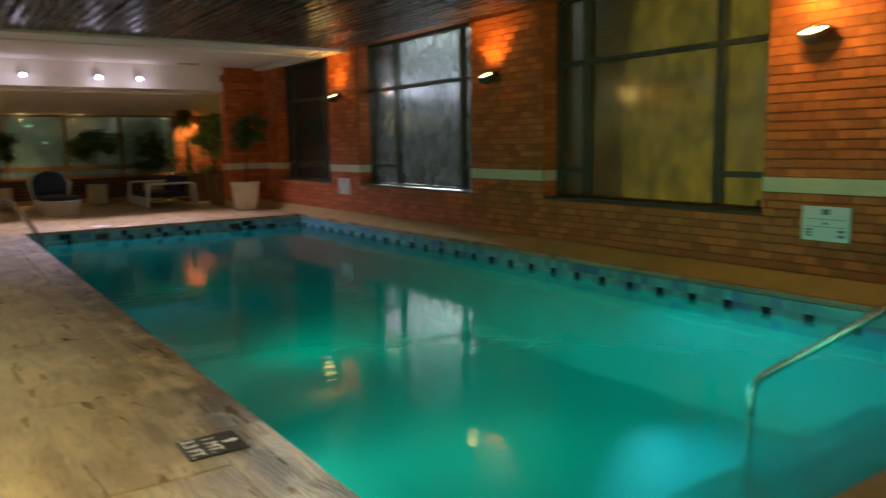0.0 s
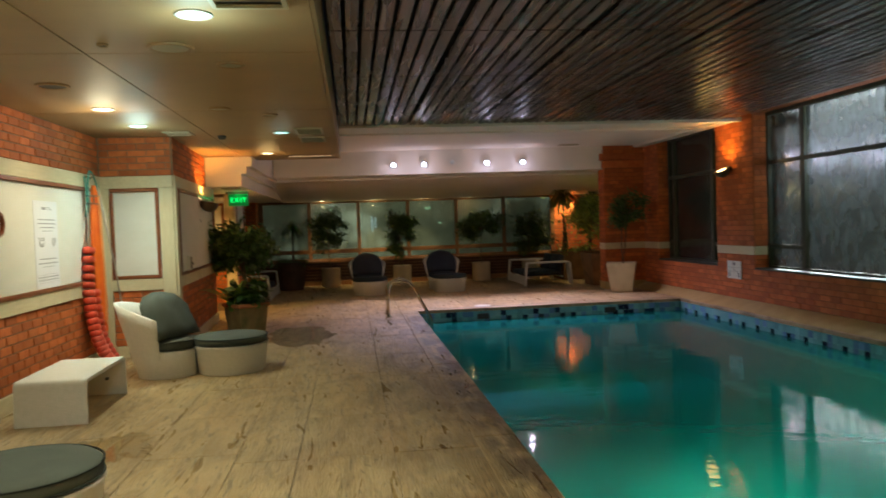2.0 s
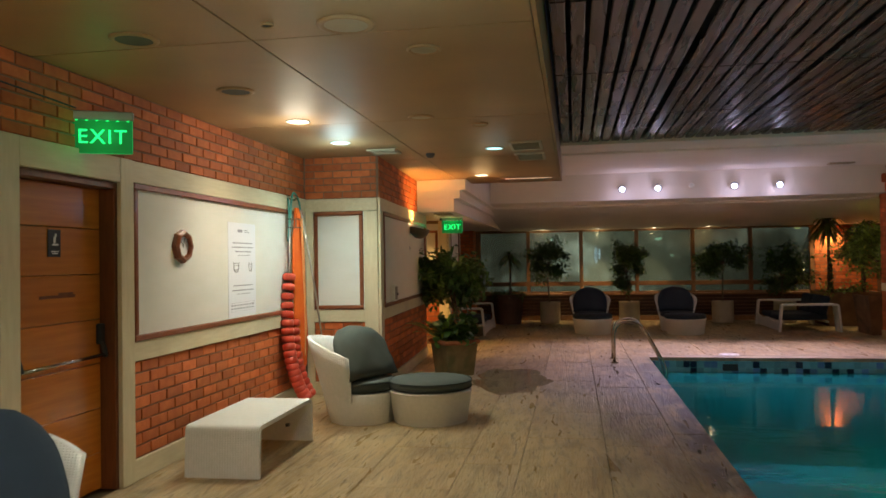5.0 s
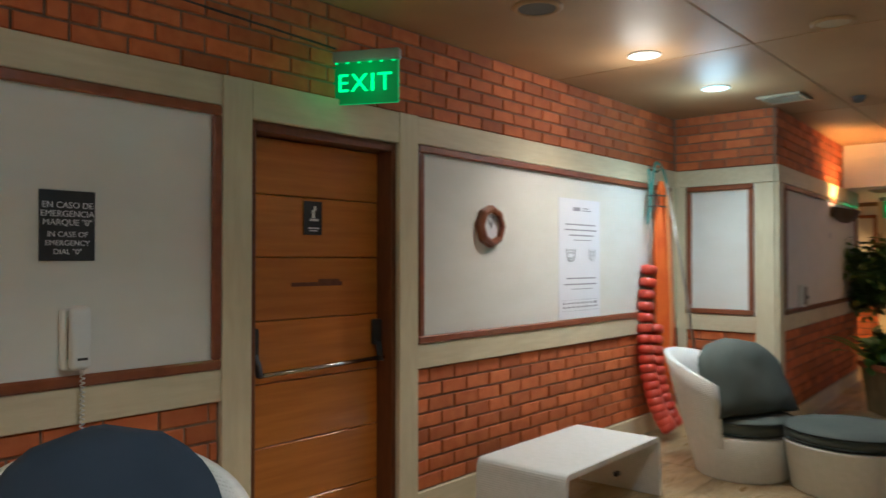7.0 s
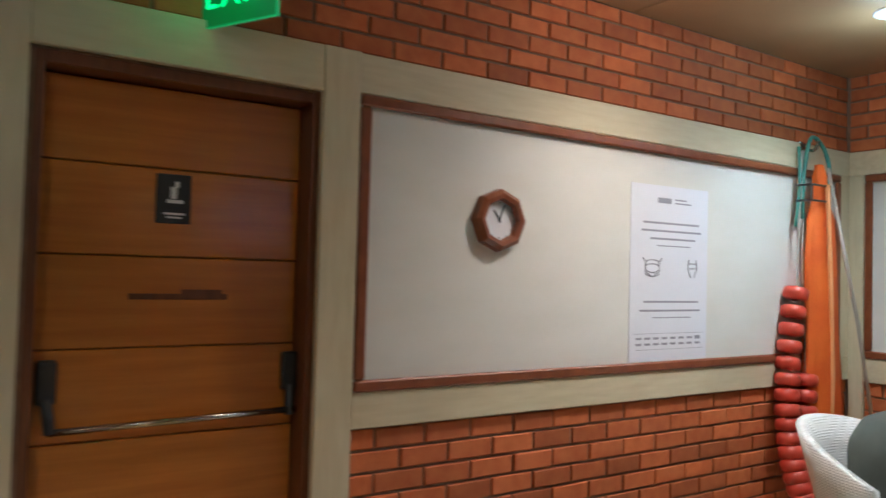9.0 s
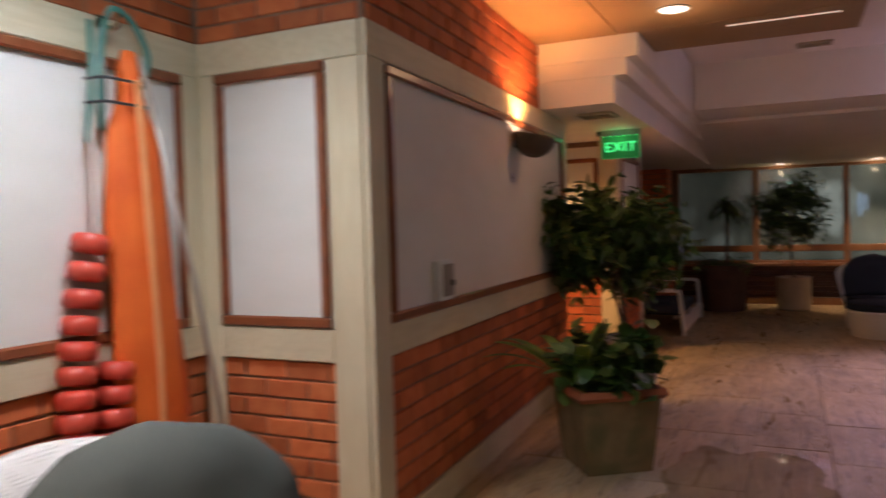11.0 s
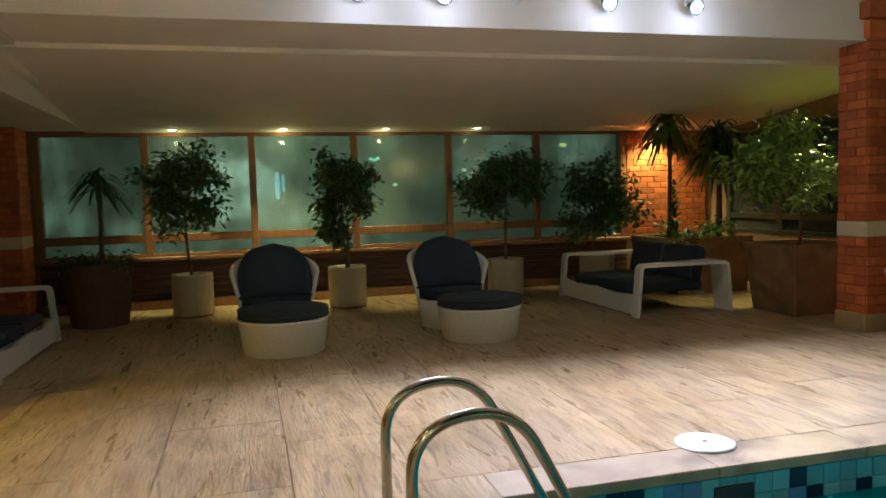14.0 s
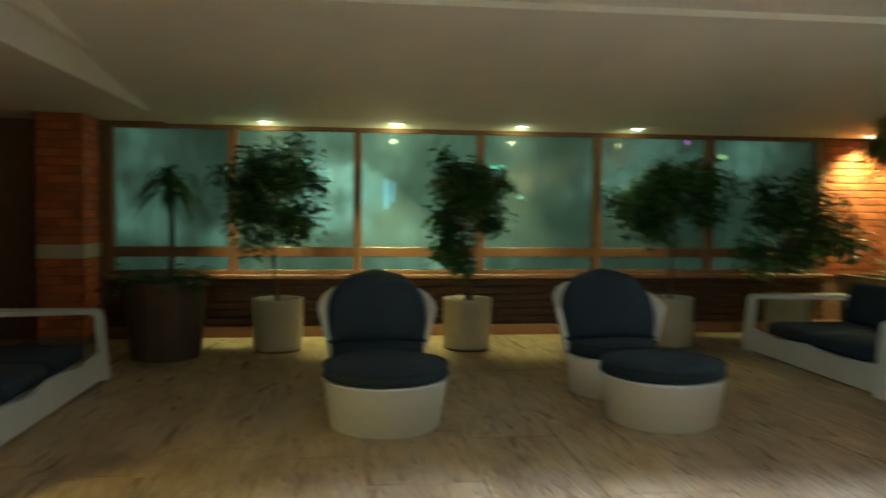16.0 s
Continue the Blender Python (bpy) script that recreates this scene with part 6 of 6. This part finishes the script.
for k in range(9):
    v, f = strap_leaves(rngk, Vector((0, 0, 0.05 + 0.085 * k)), 14, 0.27 - 0.016 * k, 0.035, (0.5, 1.3), 0.35)
    fs += [tuple(i + len(vs) for i in q) for q in f]
    vs += v
mesh_part("leaves", vs, fs, LEAF, skirt)
corner = thing("corner_shrubs", "small shrubs under the yuccas", "plant", pose(4.65, 19.6, 0.66))
tips = [Vector((rngu.uniform(-0.42, 0.42), rngu.uniform(-0.4, 0.42), rngu.uniform(0.02, 0.26))) for _ in range(24)]
vs, fs = leaf_cloud(rngu, tips, 500, 0.05, 0.08, 0.1)
mesh_part("leaves", vs, fs, LEAF2, corner)
# white square pot near the pool's far corner
poly_pot((4.46, 15.86, 0), 22, 4, 0.30, 0.42, 0.60, POTW, "white tapered square pot by the pool corner")
ficus((4.46, 15.86, 0), 0.54, 1.35, 2.10, 0.42, 15, "dark thin-stemmed ficus in the white pot", 1700, None, 2, offx=0.2)

# lights of the town far behind the misted glass
for x, z, w, h, c in ((-1.738, 2.12, 0.05, 0.04, (0.6, 1, 0.7)), (1.30, 2.08, 0.04, 0.03, (0.5, 1, 0.7)), (1.366, 2.06, 0.04, 0.03, (0.6, 1, 0.7)), (1.43, 2.09, 0.04, 0.03, (0.5, 1, 0.7)), (1.746, 1.59, 0.05, 0.03, (0.6, 1, 0.7)),
                      (3.119, 1.85, 0.05, 0.03, (1, 0.9, 0.4)), (5.217, 2.31, 0.09, 0.04, (0.8, 0.8, 0.3)), (4.587, 2.54, 0.04, 0.04, (0.9, 0.2, 0.9)), (-0.445, 1.62, 0.05, 0.26, (0.6, 0.8, 0.9)), (-0.34, 1.66, 0.03, 0.18, (0.6, 0.8, 0.9))):
    bm = bmesh.new()
    bmesh.ops.create_uvsphere(bm, u_segments=12, v_segments=8, radius=1)
    for v in bm.verts:
        v.co = Vector((x + v.co.x * w, 24.98 + v.co.y * 0.03, z + v.co.z * h))
    part("distant_light", bm, glow("far_light", c, 1.2), town, "", True)

# ---- pool fittings ----
lad = thing("pool_ladder", "polished steel pool ladder with two arched rails", "ladder", pose(-0.03, -0.05, 0))
for y in (13.41, 13.88):
    bm = bmesh.new()
    pts = fillet([(-0.52, y, 0.0), (-0.52, y, 0.57), (-0.16, y, 0.62), (0.17, y, 0.0), (0.20, y, -0.10), (0.20, y, -0.9)], 0.20, 8)
    tube(bm, pts, 0.021, 14)
    part("rail", bm, STEEL, lad, "", True)
    bm = bmesh.new()
    lathe(bm, [(0.0, 0.001), (0.055, 0.001), (0.052, 0.008), (0.024, 0.02), (0.0, 0.02)], 24, -0.52, y)
    part("base_flange", bm, STEEL, lad, "round bright flange", True)
for z in (-0.42, -0.68):
    part("tread", boxes((0.15, 0.25, 13.43, 13.86, z, z + 0.03), bev=0.006), STEEL, lad)
rail = thing("step_handrail", "bronze-coloured handrail down the pool steps", "handrail")
bm = bmesh.new()
tube(bm, fillet([(2.5, 2.41, -0.84), (2.5, 2.41, -0.02), (2.5, 1.60, 0.62), (2.5, 1.26, 0.78), (2.5, 1.25, 0.0)], 0.10, 8), 0.021, 14)
part("bent_tube", bm, STEEL, rail, "", True)
bm = bmesh.new()
lathe(bm, [(0.0, -0.838), (0.06, -0.838), (0.055, -0.825), (0.024, -0.81), (0, -0.81)], 24, 2.5, 2.41)
part("base_flange", bm, STEEL, rail, "", True)
disc = thing("skimmer_lid", "round white plastic lid set in the deck", "lid", pose(1.23, 14.36, 0.0025))
bm = bmesh.new()
lathe(bm, [(0, 0.0), (0.155, 0.0), (0.155, 0.004), (0.148, 0.010), (0.135, 0.010), (0.132, 0.008), (0.0, 0.011)], 40)
part("cover", bm, WHITE, disc, "", True)
bm = bmesh.new()
lathe(bm, [(0, 0.0112), (0.012, 0.0112), (0.012, 0.013), (0, 0.013)], 12)
part("finger_hole", bm, METALB, disc)
mk = thing("depth_marker", "black depth plate with white letters in the deck", "marker", pose(-0.307, 3.348, 0.0, 0, 0, -90))
part("plate", boxes((-0.125, 0.125, -0.135, 0.135, -0.004, 0.006), bev=0.001), METALB, mk)
letters("1 MT.", 0.085, pose(0, 0.0, 0.0065), WHITEINK, mk, "lettering")
letters("3.3 FT.", 0.085, pose(0, -0.09, 0.0065), WHITEINK, mk, "lettering")
bm = bmesh.new()
ar = [(-0.012, 0.05), (0.012, 0.05), (0.012, 0.09), (0.03, 0.09), (0.0, 0.125), (-0.03, 0.09), (-0.012, 0.09)]
fv = [bm.verts.new((x, y, 0.0075)) for x, y in ar]
bm.faces.new(fv)
part("arrow", bm, WHITEINK, mk)


def wall_notice(y0, y1, z0, z1, label):
    s = thing("pool_notice", label, "sign")
    part("plate", boxes((XR - 0.034, XR - 0.022, y0, y1, z0, z1), bev=0.002), WHITE, s)
    h, w = z1 - z0, y1 - y0
    for a, b, c, d in ((0.1, 0.9, 0.62, 0.635), (0.1, 0.9, 0.40, 0.415), (0.42, 0.58, 0.76, 0.92), (0.46, 0.54, 0.48, 0.54), (0.78, 0.9, 0.28, 0.33), (0.78, 0.9, 0.20, 0.25), (0.78, 0.9, 0.12, 0.17), (0.1, 0.24, 0.26, 0.34), (0.1, 0.24, 0.12, 0.2)):
        bm = bmesh.new()
        box(bm, XR - 0.036, XR - 0.033, y0 + a * w, y0 + b * w, z0 + c * h, z0 + d * h)
        part("print_mark", bm, INK, s)
    return s


wall_notice(3.256, 3.687, 0.447, 0.755, "white notice plate on the brick wall")
wall_notice(12.43, 12.87, 0.447, 0.745, "white notice plate on the far brick pier")

FILM = glassy("thin_water_film", (0.84, 0.77, 0.64), (0.1, 0.08, 0.05), 0.02, 0.05)


def puddle(x, y, rx, ry, seed, turn=0):
    """A thin film of water with a ragged outline."""
    p = thing("puddle", "thin puddle of water on the stone deck", "puddle", pose(x, y, 0.004, 0, 0, turn))
    bm = bmesh.new()
    rim = []
    for i in range(56):
        a = 2 * math.pi * i / 56
        d = Vector((math.cos(a), math.sin(a), seed))
        k = 1 + 0.42 * noise.noise(d * 1.6) + 0.22 * noise.noise(d * 4.5) + 0.1 * noise.noise(d * 11)
        rim.append((rx * k * d.x, ry * k * d.y))
    rings = [[bm.verts.new((u * q, v * q, z)) for u, v in rim] for q, z in ((1.0, 0.0), (0.97, 0.0012), (0.5, 0.0014))]
    for a, b in zip(rings, rings[1:]):
        for i in range(56):
            bm.faces.new((a[i], a[(i + 1) % 56], b[(i + 1) % 56], b[i]))
    bm.faces.new(rings[-1])
    film = part("film", bm, FILM, p, "", True)
    film.visible_shadow = False
    return p


puddle(-1.95, 11.6, 0.5, 0.9, 3)
puddle(-2.85, 6.45, 0.30, 0.38, 8, 20)
# ---- lamps ----
def downlight(x, y, z, face, r=0.085):
    d = thing("downlight", "round recessed ceiling lamp, lit", "ceiling lamp", pose(x, y, z), "ceiling lamps")
    bm = bmesh.new()
    lathe(bm, [(r, 0.0), (r + 0.018, 0.0), (r + 0.020, -0.006), (r + 0.004, -0.010), (r, -0.006)], 28)
    part("ring", bm, WHITE, d, "", True)
    bm = bmesh.new()
    lathe(bm, [(0, -0.004), (r, -0.004), (r, 0.0)], 28)
    part("lens", bm, face, d)
    return d


for x, y, w, c in DOWN:
    downlight(x, y, ZS, LAMP_W if c[0] > 0.99 and c[2] < 0.7 else LAMP_C)
for x, y, w in LEDGE:
    downlight(x, y, 2.232 if y > 20 else slope_z(y) - 0.004, LAMP_W, 0.045)


def ceiling_disc(x, y, r, material, label, name="ceiling_speaker", z=ZS):
    d = thing(name, label, "ceiling fitting", pose(x, y, z))
    bm = bmesh.new()
    lathe(bm, [(r * 0.75, 0.0), (r, 0.0), (r, -0.008), (r * 0.85, -0.016), (r * 0.75, -0.010)], 28)
    part("rim", bm, SOFFIT, d, "", True)
    bm = bmesh.new()
    lathe(bm, [(0, -0.006), (r * 0.76, -0.008)], 28)
    part("face", bm, material, d)
    return d


GREYD = mat("grey_grille", (0.06, 0.06, 0.055), (0.09, 0.09, 0.08), 20, 0.6)
BEIGE = mat("beige_plastic", (0.40, 0.33, 0.22), (0.46, 0.38, 0.26), 6, 0.5)
for x, y, r, m_, l in ((-3.41, 5.94, 0.13, GREYD, "round dark ceiling grille"), (-3.42, 7.18, 0.13, GREYD, "round dark ceiling grille"), (-2.23, 5.95, 0.15, BEIGE, "flat beige ceiling disc"), (-1.93, 6.47, 0.10, BEIGE, "unlit beige ceiling lamp"),
                       (-2.35, 8.42, 0.11, BEIGE, "unlit beige ceiling lamp"), (-1.91, 8.86, 0.08, BEIGE, "unlit beige ceiling lamp"), (-2.62, 5.86, 0.035, GREYD, "small dark ceiling plug")):
    ceiling_disc(x, y, r, m_, l)
sd = thing("smoke_detector", "small dark smoke detector on the ceiling", "detector", pose(-2.68, 10.54, ZS))
bm = bmesh.new()
lathe(bm, [(0.05, 0), (0.05, -0.02), (0.035, -0.045), (0, -0.05)], 20)
part("housing", bm, GREYD, sd, "", True)


def grille(x, y, wx, wy, label, z=ZS, n=7):
    g = thing("air_grille", label, "vent", pose(x, y, z))
    for a in ((-wx, wx, wy - 0.03, wy), (-wx, wx, -wy, -wy + 0.03), (-wx, -wx + 0.03, -wy + 0.03, wy - 0.03), (wx - 0.03, wx, -wy + 0.03, wy - 0.03)):
        part("frame", boxes((a[0], a[1], a[2], a[3], -0.018, 0), bev=0.003), BEIGE, g)
    for i in range(n):
        yy = -wy + 0.03 + (2 * wy - 0.06) * (i + 0.5) / n
        s = part("slat", boxes((-wx + 0.03, wx - 0.03, -0.012, 0.012, -0.002, 0.002)), BEIGE, g)
        s.matrix_basis = pose(0, yy, -0.010, 35, 0, 0)
    part("backing", boxes((-wx + 0.03, wx - 0.03, -wy + 0.03, wy - 0.03, -0.003, -0.001)), GREYD, g)
    return g


grille(-3.13, 10.2, 0.16, 0.16, "square beige air grille in the ceiling", n=5)
grille(-1.58, 10.19, 0.17, 0.28, "beige air grille in the ceiling")
grille(-1.58, 11.04, 0.17, 0.28, "beige air grille beside another")
grille(-1.60, 4.75, 0.20, 0.30, "large beige air grille in the ceiling")
grille(-2.97, 4.55, 0.18, 0.22, "beige air grille near the door")
grille(-3.10, 13.80, 0.14, 0.14, "dark square grille under the stepped beam", 2.257, 4)
grille(-1.48, 16.1, 0.16, 0.10, "dark slot grille in the plaster ceiling", ZC, 3)
grille(3.45, 16.05, 0.20, 0.10, "dark slot grille in the plaster ceiling", ZC, 3)
tagged(part("linear_lamp", boxes((-2.1, -1.4, 13.397, 13.407, ZS - 0.006, ZS), bev=0.001), LAMP_S), "thin lit slot in the ceiling edge", "ceiling lamp")

for i, x in enumerate(SPOTS):
    s = thing("spotlight", "cold white spotlight on the plaster beam, lit", "spotlight", pose(x, 16.5, 2.80), "beam spotlights")
    part("mount", boxes((-0.03, 0.03, -0.03, 0.0, 0.02, 0.08), bev=0.004), WHITE, s)
    bm = bmesh.new()
    lathe(bm, [(0.025, 0.10), (0.04, 0.06), (0.062, 0.0), (0.066, -0.004), (0.058, -0.002), (0.05, 0.01), (0, 0.012)], 24)
    h = part("shell", bm, GREYD, s, "", True)
    h.matrix_basis = pose(0, -0.13, -0.01, -68, 0, 0)
    bm = bmesh.new()
    lathe(bm, [(0.0, -0.010), (0.028, -0.007), (0.046, 0.0)], 24)
    f = part("lens", bm, LAMP_V, s)
    f.matrix_basis = pose(0, -0.14, -0.015, -68, 0, 0)
cam_d = thing("ceiling_camera", "small white dome detector on the beam", "detector", pose(1.05, 16.5, 2.83))
bm = bmesh.new()
lathe(bm, [(0.045, 0.0), (0.045, 0.02), (0.02, 0.05), (0, 0.055)], 20)
d_ = part("dome", bm, WHITE, cam_d, "", True)
d_.matrix_basis = pose(0, 0, 0, 90, 0, 0)


def sconce(m, r, label):
    s = thing("wall_sconce", label, "wall lamp", m, "wall sconces")
    bm = bmesh.new()
    lathe(bm, [(0, -r)] + [(r * math.sin(math.radians(a)), -r * math.cos(math.radians(a))) for a in range(12, 91, 13)] + [(r * 1.0, 0.012), (r * 0.93, 0.012), (r * 0.90, -0.01)], 28)
    part("bowl", bm, BRONZE, s, "dark bronze bowl", True)
    bm = bmesh.new()
    lathe(bm, [(0, -0.012), (r * 0.91, -0.012)], 28)
    part("lamp_face", bm, LAMP_O, s)
    part("wall_plate", boxes((r * 0.6, r + 0.045, -0.03, 0.03, -0.09, -0.01), bev=0.006), METALB, s)
    return s


for y in SCONCE:
    sconce(pose(5.08, y, 2.27, 0, -27, 0), 0.125, "dark bowl wall lamp glowing orange on brick")
sconce(pose(-3.245, 12.61, 1.975, 0, -12, 182.8), 0.14, "black half-bowl wall lamp on the pier")
